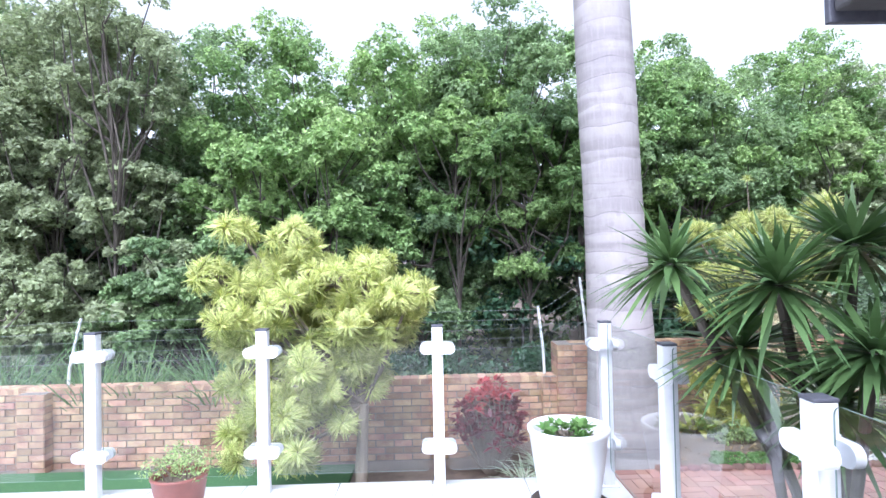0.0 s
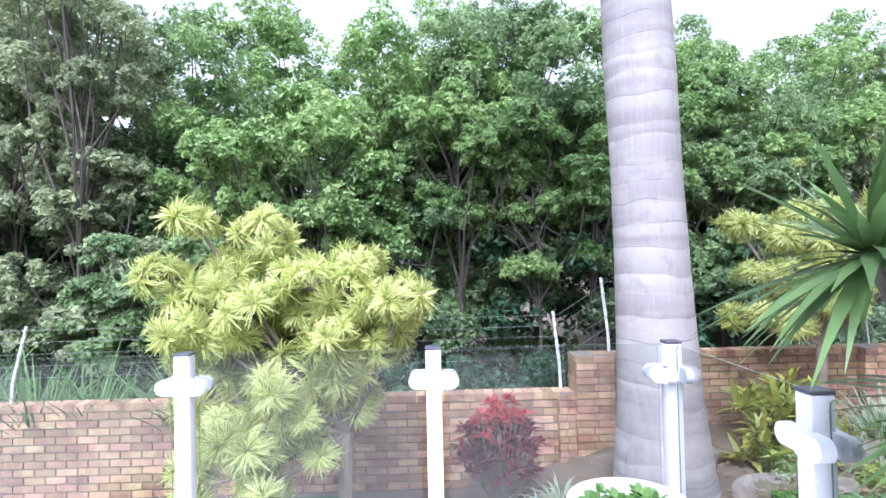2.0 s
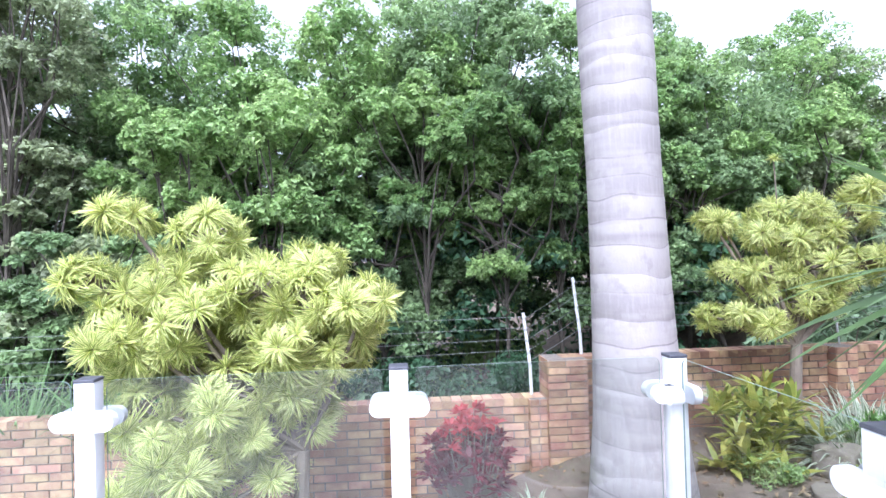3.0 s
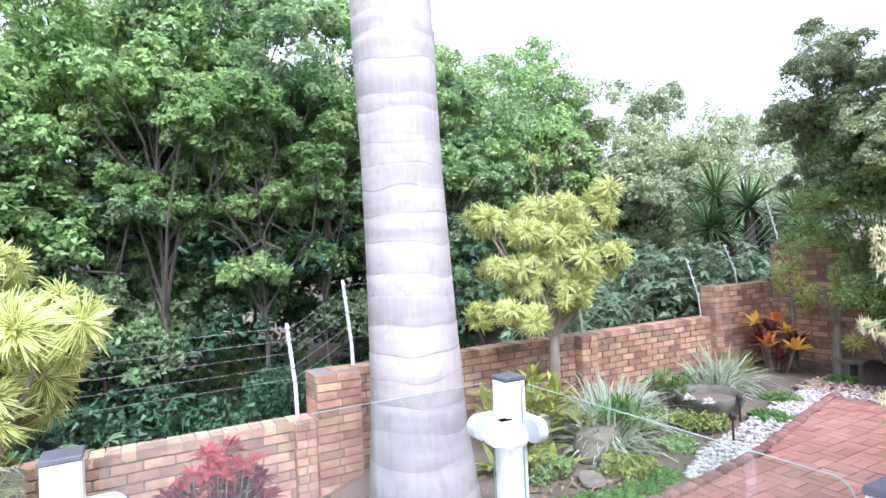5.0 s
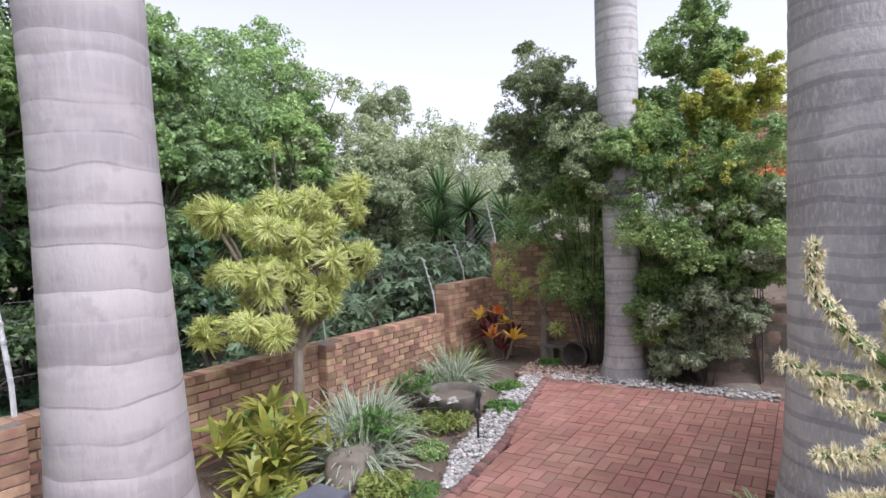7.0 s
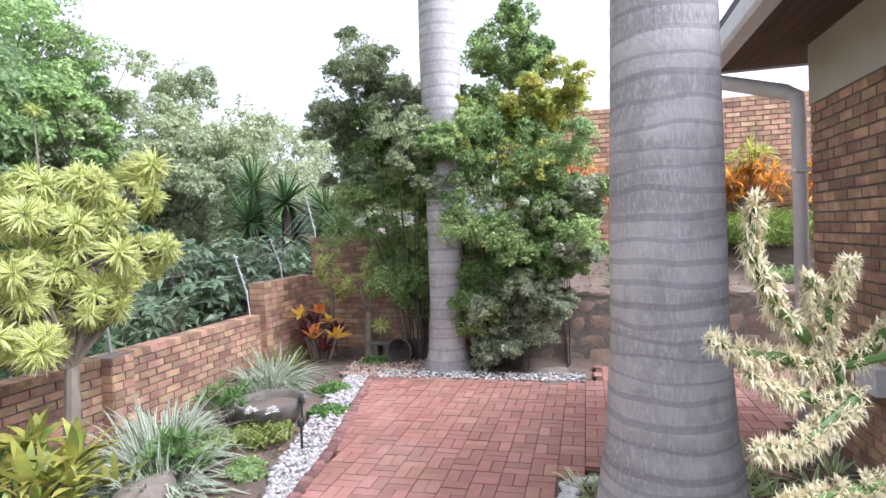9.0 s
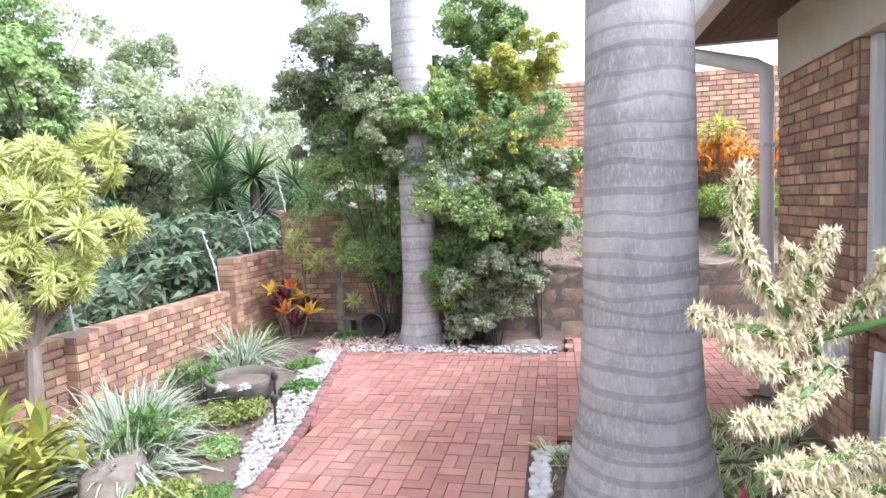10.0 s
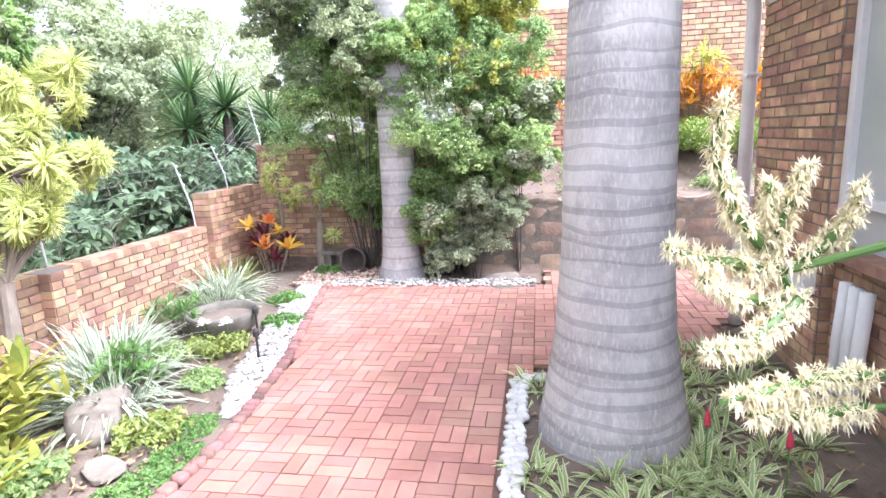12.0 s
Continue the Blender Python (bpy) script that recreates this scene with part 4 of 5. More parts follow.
dracaena(-0.75, 6.0, -1.2, [(x + 0.75, 0.3 * math.sin(9 * x + 5 * z), z + 1.2, r * 0.72, r + 0.14, r * 0.68, 5 + 120 * r * r) for x, z, r in BIG],
         DRAC, "large layered bush of yellow-edged green dracaena leaves", 5, 1.1)
SMALL = [(3.42, 1.76, 0.1), (3.63, 1.7, 0.12), (3.9, 1.6, 0.16), (4.18, 1.78, 0.2), (4.43, 1.86, 0.12), (5.0, 2.03, 0.17), (4.93, 1.8, 0.22), (4.58, 1.6, 0.26), (5.42, 1.33, 0.16),
         (5.1, 1.24, 0.24), (3.66, 1.2, 0.12), (3.92, 1.2, 0.17), (4.48, 1.2, 0.36), (4.05, 0.97, 0.19), (4.6, 0.8, 0.24), (3.45, 0.73, 0.1), (3.7, 0.76, 0.18), (4.0, 0.67, 0.19), (4.22, 0.62, 0.12), (4.3, 1.5, 0.25), (4.25, 1.15, 0.2), (4.75, 1.45, 0.25), (4.4, 0.9, 0.22), (4.85, 1.05, 0.2)]
dracaena(4.31, 7.05, -0.75, [(x - 4.31, 0.15 * math.sin(11 * x), z + 0.75, r * 0.9, r + 0.05, r * 0.7, 5 + 150 * r * r) for x, z, r in SMALL],
         SMALL_DRAC, "small dracaena tree with yellow-edged leaves and bare stem", 6, 1.15, (-0.14, 0, 3.15))
dracaena(9.15, 7.1, -0.6, [(0.0, 0, 1.5, 0.22, 0.22, 0.35, 8), (0.1, 0, 1.0, 0.2, 0.2, 0.2, 4)], SMALL_DRAC, "young dracaena with yellow-edged leaves in the corner", 7, 0.5)
dracaena(9.1, 6.45, -0.6, [(-0.1, 0.1, 1.2, 0.3, 0.2, 0.15, 5), (0.1, -0.1, 1.5, 0.2, 0.2, 0.25, 4), (0.1, -0.2, 0.5, 0.12, 0.12, 0.15, 2)], SMALL_DRAC, "leggy dracaena with sparse pale leaves", 8, 0.7)

# ---- yucca in flower beside the balustrade ----
yu = thing("flowering_yucca", 1.75, 2.25, -0.62, "tall yucca with dark sword leaves and cream flower spikes", "yucca")
CROWNS = [(1.0, 2.1, 1.40, 90), (1.32, 1.93, 1.32, 150), (1.62, 1.95, 1.46, 120), (1.5, 1.72, 1.1, 110), (1.28, 2.12, 1.06, 100), (1.6, 2.05, 0.85, 110)]
ps = []
for cx, cy, cz, n in CROWNS:
    e = Vector((cx - 1.75, cy - 2.25, cz + 0.62))
    part("stem", tube(bmesh.new(), [(e.x * 0.1, e.y * 0.1, -0.1), (e.x * 0.4, e.y * 0.4, e.z * 0.6), e], [0.04, 0.022, 0.018], 9), BARK, yu)
    v, f, u = rosette(int(n * 1.3), 0.36 * float(rng.uniform(0.85, 1.05)), 0.029, 0.24, -0.6, 0.97, segs=4)
    ps.append((v + np.array(e), f, u))
v, f, u = merged(ps)
soup("sword_leaves", v, f, L_YUCCA, yu, uv=u)
KNOT = (1.92, 2.6, 1.09)
SPIKES = [((1.91, 2.63, 1.13), (1.82, 2.72, 1.22), (1.75, 2.775, 1.32), (1.73, 2.765, 1.4)),
          ((1.9, 2.63, 1.1), (1.86, 2.69, 1.12), (1.81, 2.77, 1.14), (1.77, 2.83, 1.17)),
          ((1.91, 2.62, 1.12), (1.89, 2.62, 1.18), (1.89, 2.605, 1.23), (1.89, 2.58, 1.285)),
          ((1.91, 2.63, 1.12), (1.9, 2.63, 1.18), (1.885, 2.64, 1.22), (1.87, 2.65, 1.26)),
          ((1.92, 2.58, 1.1), (1.92, 2.53, 1.14), (1.91, 2.5, 1.19), (1.9, 2.49, 1.25)),
          ((1.91, 2.59, 1.04), (1.87, 2.65, 1.05), (1.83, 2.71, 1.07), (1.8, 2.77, 1.11)),
          ((1.88, 2.58, 1.05), (1.82, 2.65, 1.02), (1.77, 2.71, 1.0), (1.73, 2.78, 1.01)),
          ((1.86, 2.47, 0.92), (1.8, 2.57, 0.94), (1.75, 2.66, 0.94), (1.7, 2.76, 0.94)),
          ((1.84, 2.48, 0.87), (1.8, 2.55, 0.88), (1.76, 2.63, 0.89), (1.72, 2.71, 0.91))]
bm = bmesh.new()
base_, knot = Vector((1.62, 2.0, 1.35)), Vector(KNOT)
orig = Vector((1.75, 2.25, -0.62))
low = Vector((1.64, 2.05, 1.0))
tube(bm, [base_ - orig, base_.lerp(knot, 0.5) + Vector((0.03, 0, 0.0)) - orig, knot - orig], [0.011, 0.009, 0.007], 8)
for k, sp in enumerate(SPIKES):
    src = knot if k < 7 else low
    tube(bm, [src - orig, Vector(sp[0]).lerp(src, 0.5) - orig, Vector(sp[0]) - orig], [0.005, 0.005, 0.005], 6)
part("flower_stalk", bm, L_FERN, yu)
for sp in SPIKES:
    pts = [Vector(p) - Vector((1.75, 2.25, -0.62)) for p in sp]
    spike = part("flower_spike", tube(bmesh.new(), pts, [0.011, 0.010, 0.008, 0.005], 6), L_FERN, yu, "spike of small drooping cream flowers")
    tufts, per = 150, 20
    f1 = np.repeat(rng.uniform(0.0, 1.0, tufts) * 2.999, per)
    k0 = np.minimum(f1.astype(int), 2)
    arr = np.array([list(p) for p in pts])
    axis_p = arr[k0] + (arr[k0 + 1] - arr[k0]) * (f1 - k0)[:, None]
    girth = np.interp(f1, [0, 1.5, 3], [0.026, 0.024, 0.012])[:, None]
    d = np.repeat(unit(rng.normal(size=(tufts, 3))), per, 0)
    base = axis_p + d * girth * rng.uniform(0.35, 0.9, (tufts * per, 1))
    n = tufts * per
    v, f, u = blades(base, d + rng.normal(size=(n, 3)) * 0.8, rng.uniform(0.007, 0.019, n), rng.uniform(0.0022, 0.0042, n), rng.uniform(-0.4, 0.9, n), 2)
    soup("petals", v, f, L_CREAM, spike, uv=u)

# ---- planting bed along the wall ----
for x, y, s in ((7.35, 7.15, 1.0), (7.0, 7.0, 0.8), (4.75, 6.7, 1.05), (4.35, 6.3, 0.9), (5.3, 7.0, 0.9)):
    strap_plant("spider_plant", x, y, -0.63, "clump of arching white-striped strap leaves", "plant", 230, 0.95 * s, 0.03, 0.55, L_SPIDER, "striped strap plants", 0.45, 1.0, spread=0.22)
for x, y, s in ((1.35, 6.6, 0.7), (1.1, 6.3, 0.8)):
    strap_plant("spider_plant", x, y, float(ground_z(x, y)), "clump of arching white-striped strap leaves", "plant", 80, 0.75 * s, 0.028, 0.6, L_SPIDER, "striped strap plants", 0.35, 1.0, spread=0.12)
strap_plant("reed_clump", 7.75, 7.25, -0.63, "upright clump of fine green leaves", "plant", 160, 0.75, 0.014, 0.35, L_LIME, "", 0.6, 1.0, spread=0.2)


def leafy(name, x, y, z, label, cat, n, r, h, ll, w, mt, group="", stem=0.25, droop=0.3, top=None, lo=0.0, per=12):
    """A bush of broad pointed leaves rising from several stems."""
    t = thing(name, x, y, z, label, cat, group)
    bm = bmesh.new()
    ps, pt = [], []
    for k in range(n):
        a, e = rng.uniform(0, 6.28), rng.uniform(0, 1) ** 0.6
        tip = np.array([r * e * math.cos(a), r * e * math.sin(a), h * rng.uniform(0.45, 1.0) * (1 - 0.35 * e * e)])
        tube(bm, [(tip[0] * 0.2, tip[1] * 0.2, -0.05), Vector(tip * np.array([0.7, 0.7, 0.55])), Vector(tip)], [0.009, 0.007, 0.005], 4)
        v, f, u = rosette(per, ll, w, droop, lo, 1.0)
        (pt if top and tip[2] > h * 0.72 else ps).append((v + tip, f, u))
    tagged(part("stem_growth", bm, STEM, t), kind="stuff")
    for q, mm, nm in ((ps, mt, "leaves"), (pt, top, "young_leaves")):
        if q:
            v, f, u = merged(q)
            soup(nm, v, f, mm, t, uv=u)
    return t


leafy("croton_bush", 3.75, 6.75, -0.7, "croton bush with broad yellow and green leaves", "croton", 26, 0.5, 0.7, 0.36, 0.075, L_CROTON, droop=0.3, lo=0.35, per=10)
leafy("croton_bush", 3.35, 6.35, -0.75, "low croton bush with broad yellow and green leaves", "croton", 13, 0.33, 0.4, 0.36, 0.08, L_CROTON, droop=0.35, lo=0.3, per=10)
leafy("red_leaf_shrub", 0.75, 6.85, -1.15, "dark maroon shrub with bright red young leaves", "shrub", 120, 0.42, 1.1, 0.12, 0.055, L_MAROON, top=L_MAROON_TOP)
bro = thing("bromeliad_clump", 8.8, 7.15, -0.62, "clump of maroon, orange and yellow broad-leaved rosettes", "bromeliad")
for dx, dy, dz, n, ll, mt in ((-0.15, 0.1, 0.45, 26, 0.32, L_MAROON), (0.1, -0.25, 0.42, 26, 0.32, L_MAROON), (0.2, 0.2, 0.5, 22, 0.32, L_MAROON), (-0.1, 0.25, 0.72, 12, 0.26, L_YELLOW), (-0.25, -0.02, 0.4, 14, 0.26, L_REDB),
                              (-0.05, -0.2, 0.62, 12, 0.24, L_YELLOW), (-0.2, -0.38, 0.4, 14, 0.28, L_YELLOW), (0.05, 0.0, 0.75, 14, 0.24, L_REDB), (-0.1, -0.1, 0.2, 18, 0.3, L_MAROON)):
    v, f, u = rosette(n, ll, 0.085, 0.2, 0.15, 1.0)
    soup("leaf_rosette", v + np.array([dx, dy, dz]), f, mt, bro, uv=u)
    part("stem", tube(bmesh.new(), [(dx * 0.4, dy * 0.4, -0.05), (dx * 0.8, dy * 0.8, dz * 0.6), (dx, dy, dz)], [0.02, 0.016, 0.012], 6), STEM, bro)
leafy("orange_croton", 11.0, 0.45, 1.0, "tall orange and yellow croton before the back wall", "croton", 80, 0.6, 1.6, 0.3, 0.04, L_ORANGE, droop=0.4, top=L_GOLD)
leafy("orange_croton", 11.1, -0.75, 1.0, "orange croton before the back wall", "croton", 26, 0.4, 1.5, 0.3, 0.04, L_ORANGE, droop=0.4, top=L_GOLD)
leafy("orange_croton", 10.9, 3.1, 1.1, "red-orange croton behind the shrub", "croton", 36, 0.5, 1.5, 0.28, 0.04, L_REDB, droop=0.4)


def mound(name, x, y, z, r, h, label, cat, mt, n=40, per=36, size=0.05, group=""):
    t = thing(name, x, y, z, label, cat, group)
    a, e = rng.uniform(0, 6.28, n), rng.uniform(0, 1, n) ** 0.5
    c = np.stack([r * e * np.cos(a), r * e * np.sin(a), h * rng.uniform(0.2, 0.9, n) * (1 - 0.4 * e)], 1)
    v, f = leaf_cloud(c, np.full(n, 0.35 * min(r, h) + 0.02), per, size, size * 0.5)
    soup("leaves", v, f, mt, t)
    bm = bmesh.new()
    for k in range(0, n, 3):
        tube(bm, [(c[k][0] * 0.3, c[k][1] * 0.3, -0.06), Vector(c[k]) * 0.6, Vector(c[k])], [0.006, 0.005, 0.003], 4)
    tagged(part("stem_growth", bm, STEM, t), kind="stuff")
    return t


for x, y, r, h in ((4.62, 6.35, 0.22, 0.42), (6.05, 6.85, 0.3, 0.42), (3.95, 7.15, 0.3, 0.5)):
    leafy("fern", x, y, -0.62, "bright green fern on short stems", "fern", 22, r, h, 0.15, 0.03, L_FERN, "ferns", droop=0.2)
for x, y, r, h, mt in ((4.0, 5.75, 0.24, 0.14, L_LIME), (5.55, 6.15, 0.26, 0.2, L_LIME), (5.1, 6.55, 0.28, 0.24, L_SHRUB), (4.85, 5.85, 0.18, 0.1, L_SHRUB), (3.35, 6.15, 0.25, 0.2, L_SHRUB), (7.2, 6.2, 0.2, 0.1, L_FERN), (6.4, 5.85, 0.22, 0.08, L_FERN), (8.7, 6.15, 0.22, 0.1, L_FERN)):
    mound("ground_cover", x, y, float(ground_z(x, y)), r, h, "low cushion of small green leaves on the soil", "plant", mt, group="low cushions")
for x, y, r in ((3.75, 5.36, 0.2), (4.15, 5.45, 0.17), (3.4, 5.4, 0.22), (3.05, 5.45, 0.22)):
    mound("grass_patch", x, y, -0.64, r, 0.06, "small patch of creeping green grass by the edging", "grass", L_FERN, 50, 50, 0.03, "creeping grass")
for x, y, r, h in ((9.35, 2.4, 0.3, 0.25), (9.6, 1.5, 0.28, 0.2), (9.5, 0.4, 0.35, 0.25), (10.2, 2.2, 0.4, 0.4), (9.9, -0.6, 0.35, 0.3)):
    mound("ground_cover", x, y, float(ground_z(x, y)), r, h, "low green plant on the raised bed above the stone wall", "plant", L_SHRUB, group="raised bed plants")
hedge = mound("lime_hedge", 10.55, 0.2, 0.95, 0.85, 0.55, "clipped lime green low hedge above the stone wall", "hedge", L_HEDGE, 130, 110, 0.05)

# ---- shrubs round the slim palm ----


def shrub(x, y, lobes, mt, label, seed, tufts=200, per=62, size=0.05, name="shrub"):
    """Lobes (cx, cy, cz, r) of leafy sprays, with stems rising from the foot to each."""
    q = np.random.default_rng(seed)
    t = thing(name, x, y, -0.62, label, "shrub")
    cs, rs = [], []
    bm = bmesh.new()
    for cx, cy, cz, r in lobes:
        c0 = np.array([cx - x, cy - y, cz + 0.62])
        d = unit(q.normal(size=(16, 3)))
        c = c0 + d * (r * q.uniform(0.25, 1.25, 16))[:, None]
        c = c[c[:, 2] > 0.08]
        cs.append(c)
        rs.append(r * q.uniform(0.22, 0.52, len(c)))
        for e in c[::8]:
            e = Vector(e)
            tube(bm, [(e.x * 0.08, e.y * 0.08, -0.1), Vector((e.x * 0.5, e.y * 0.5, e.z * 0.55)), e], [0.012, 0.007, 0.003], 5)
    pc, pr = sprays(np.concatenate(cs), np.concatenate(rs), q, tufts // 10, -0.85)
    keep = pc[:, 2] > 0.05
    v, f = leaf_cloud(pc[keep], pr[keep] * 1.2, per, size, size * 0.5, up=0.6)
    soup("leaves", v, f, mt, t)
    tagged(part("stem_growth", bm, BARK, t), kind="stuff")
    return t


shrub(8.95, 5.6, [(8.75, 6.1, 3.7, 0.6), (8.8, 6.55, 3.1, 0.5), (8.8, 5.86, 2.9, 0.7), (8.2, 5.15, 2.3, 0.36), (8.9, 6.5, 2.4, 0.5), (8.7, 5.4, 3.0, 0.45)], L_TREE[2], "tall loose shrub with olive leaves against the sky", 51)
shrub(8.98, 5.5, [(8.9, 6.2, 1.9, 0.66), (8.98, 5.85, 1.0, 0.58), (9.0, 5.6, 0.3, 0.4), (8.95, 5.3, 2.2, 0.6), (9.0, 5.3, 1.2, 0.5), (9.0, 5.1, 0.4, 0.45), (8.9, 6.2, 2.6, 0.5)], L_SHRUB, "dense green shrub beside the slim palm", 52)
shrub(8.95, 4.1, [(8.95, 4.17, 3.95, 0.55), (8.95, 3.79, 3.7, 0.48), (8.8, 4.5, 3.1, 0.55)], L_SHRUB, "tall light green shrub behind the palm", 53)
shrub(8.75, 4.2, [(8.65, 4.4, 2.4, 0.7), (8.55, 3.7, 2.0, 0.72), (8.6, 4.15, 1.3, 0.65), (8.5, 3.5, 1.15, 0.55), (8.55, 4.3, 0.4, 0.5), (8.6, 3.9, 0.7, 0.5), (8.1, 4.85, 2.5, 0.34), (8.75, 3.2, 1.6, 0.45)], L_SHRUB, "large shrub of small green leaves by the palm", 54, 240)
shrub(8.98, 3.4, [(8.95, 3.35, 3.05, 0.5), (8.75, 3.75, 2.9, 0.42)], L_GOLD, "golden-leaved shrub with orange tips", 55)
shrub(8.45, 3.9, [(8.3, 3.84, 0.2, 0.5), (8.3, 4.1, -0.15, 0.34), (8.35, 3.55, 0.35, 0.36)], L_GREY, "grey-white variegated shrub by the stone wall", 56)
shrub(8.7, 3.3, [(8.7, 3.15, 1.7, 0.42), (8.6, 3.3, 1.0, 0.4)], L_GREY, "grey-green variegated shrub above the stone wall", 57)
shrub(8.6, 4.4, [(8.35, 4.4, 1.6, 0.45), (8.2, 3.7, 1.5, 0.4), (8.5, 5.2, 2.6, 0.35)], L_GREY, "sprays of pale grey leaves through the large shrub", 58, 20, 50)
shrub(8.6, 4.0, [(8.25, 3.9, 2.1, 0.5), (8.4, 4.6, 2.7, 0.4)], L_GOLD, "golden and orange tips through the large shrub", 59, 20, 50)

# ---- stone retaining wall ----
sw = thing("wall_stone", 0, 0, 0, "low retaining wall of rough brown rubble stone", "wall")
tagged(sw, kind="structure")
part("mortar_core", boxed(8.76, 9.0, -3.0, 4.3, -1.0, 0.39), CONCRETE, sw)
part("mortar_core", boxed(8.98, 9.65, 4.15, 4.3, -1.0, 0.39), CONCRETE, sw)


def stone_mesh(seed, sx, sy, sz, sub=2, rough=0.12):
    bm = bmesh.new()
    bmesh.ops.create_icosphere(bm, subdivisions=sub, radius=0.5)
    for v_ in bm.verts:
        p = v_.co.copy()
        v_.co = Vector([math.copysign(abs(c * 2) ** 0.6 / 2, c) for c in p]) * (1 + rough * noise.noise(p * 3 + Vector((seed, 0, 0))))
        v_.co = Vector((v_.co.x * sx, v_.co.y * sy, v_.co.z * sz))
    me = bpy.data.meshes.new("stone")
    bm.to_mesh(me)
    bm.free()
    me.polygons.foreach_set("use_smooth", [True] * len(me.polygons))
    return me


SM = [stone_mesh(k, 1, 1, 1, 2, 0.25) for k in range(5)]
for me in SM:
    me.materials.append(STONE)
z = -0.6
row = 0
while z < 0.38:
    h = random.uniform(0.16, 0.26)
    h = min(h, 0.42 - z)
    u = -0.6 + random.uniform(0, 0.2)
    while u < 4.2:
        w = random.uniform(0.2, 0.42)
        shared("stone", random.choice(SM), sw, Matrix.Translation((8.78, u + w / 2, z + h / 2)) @ Matrix.Rotation(random.uniform(-0.25, 0.25), 4, "X") @ Matrix.Diagonal((0.045, w * 1.12, h * random.uniform(0.95, 1.25), 1)))
        u += w
    z += h

# ---- pots, rocks and small things ----


def pot(x, y, z, r, h, mt, label, saucer=None, taper=0.72):
    t = thing("plant_pot", x, y, z, label, "plant pot")
    bm = lathe(bmesh.new(), [(0.01, 0.03), (r * taper * 0.98, 0.03), (r * taper, 0.035), (r * (taper + 1) / 2, h * 0.5), (r * 0.985, h * 0.93), (r * 1.02, h * 0.945), (r * 1.03, h * 0.985), (r * 1.0, h), (r * 0.93, h), (r * 0.9, h * 0.97), (r * 0.88, h * 0.8)], 48)
    part("pot_body", bm, mt, t, smooth=True)
    part("potting_soil", lathe(bmesh.new(), [(0.001, h * 0.83), (r * 0.9, h * 0.82)], 32), SOIL, t)
    if saucer:
        part("saucer", lathe(bmesh.new(), [(0.01, 0.004), (r * 0.9, 0.004), (r * 1.0, 0.05), (r * 0.96, 0.05), (r * 0.88, 0.022), (0.01, 0.022)], 40), saucer, t, "dark saucer under the pot", smooth=True)
    return t


wp = pot(0.82, 3.1, 0.0, 0.225, 0.48, WHITE_POT, "tall white round pot on a dark saucer on the deck", DARK_CLAY)
succ = leafy("succulent", 0.82, 3.1, 0.4, "bright green succulent in the white pot", "succulent", 16, 0.13, 0.08, 0.06, 0.035, L_FERN)
rp = pot(-1.38, 3.12, 0.0, 0.15, 0.27, RED_POT, "terracotta red pot with small herbs on the deck")
herb = mound("potted_herb", -1.38, 3.12, 0.22, 0.16, 0.22, "small scruffy green herb in a terracotta pot", "plant", L_SHRUB, 26, 40, 0.02)
bx = thing("storage_box", -2.35, 2.95, 0, "low pale grey plastic box on the deck", "box")
part("box_body", boxed(-0.28, 0.28, -0.2, 0.2, 0.0, 0.13, 0.01), mat("pale_grey_plastic", (0.6, 0.65, 0.68), 0.4), bx)
part("lid", boxed(-0.3, 0.3, -0.22, 0.22, 0.131, 0.16, 0.01), WHITE_METAL, bx)

for k, (x, y, sx, sy, sz, rz, label) in enumerate([(4.1, 6.2, 0.52, 0.36, 0.3, 25, "large tan garden rock among the plants"), (3.6, 5.75, 0.3, 0.2, 0.07, 60, "flat garden stone half sunk in soil"), (2.6, 6.5, 0.5, 0.4, 0.3, 10, "pale garden rock by the palm"), (8.15, 3.5, 0.8, 0.5, 0.05, 5, "flat grey stone slab beside the paving")]):
    rk = shared("garden_rock", stone_mesh(40 + k, 1, 1, 1, 3, 0.35), None, pose(x, y, float(ground_z(x, y)) + sz * 0.3, 0, 0, rz) @ Matrix.Diagonal((sx, sy, sz, 1)))
    rk.data.materials.append(ROCK)
    tagged(rk, label, "rock")
bowl = thing("stone_bowl", 6.05, 6.35, -0.63, "round weathered concrete bird bath bowl on the soil", "bird bath")
part("bowl", lathe(bmesh.new(), [(0.01, 0.0), (0.22, 0.0), (0.31, 0.08), (0.36, 0.2), (0.375, 0.26), (0.365, 0.28), (0.335, 0.275), (0.32, 0.22), (0.27, 0.1), (0.01, 0.06)], 40), CONCRETE, bowl, smooth=True)
part("damp_soil", lathe(bmesh.new(), [(0.001, 0.205), (0.14, 0.2), (0.316, 0.195)], 24), SOIL, bowl, "dark damp soil inside the bowl", smooth=True)
for x, y in ((5.6, 6.28), (5.66, 6.08)):
    wf = thing("white_flower", x, y, -0.62, "small white flower head by the bird bath", "flower", "white flowers")
    part("stem", tube(bmesh.new(), [(0, 0, -0.05), (0.01, 0, 0.15), (0.01, 0.01, 0.27)], [0.006, 0.005, 0.004], 5), L_FERN, wf)
    v, f, u = rosette(60, 0.06, 0.02, 0.2, 0.1, 1.0)
    soup("petals", v + np.array([0.01, 0.01, 0.26]), f, WHITE_PETAL, wf, uv=u)
tp = thing("tipped_pot", 8.75, 5.75, -0.43, "dark clay pot lying on its side on pebbles", "plant pot")
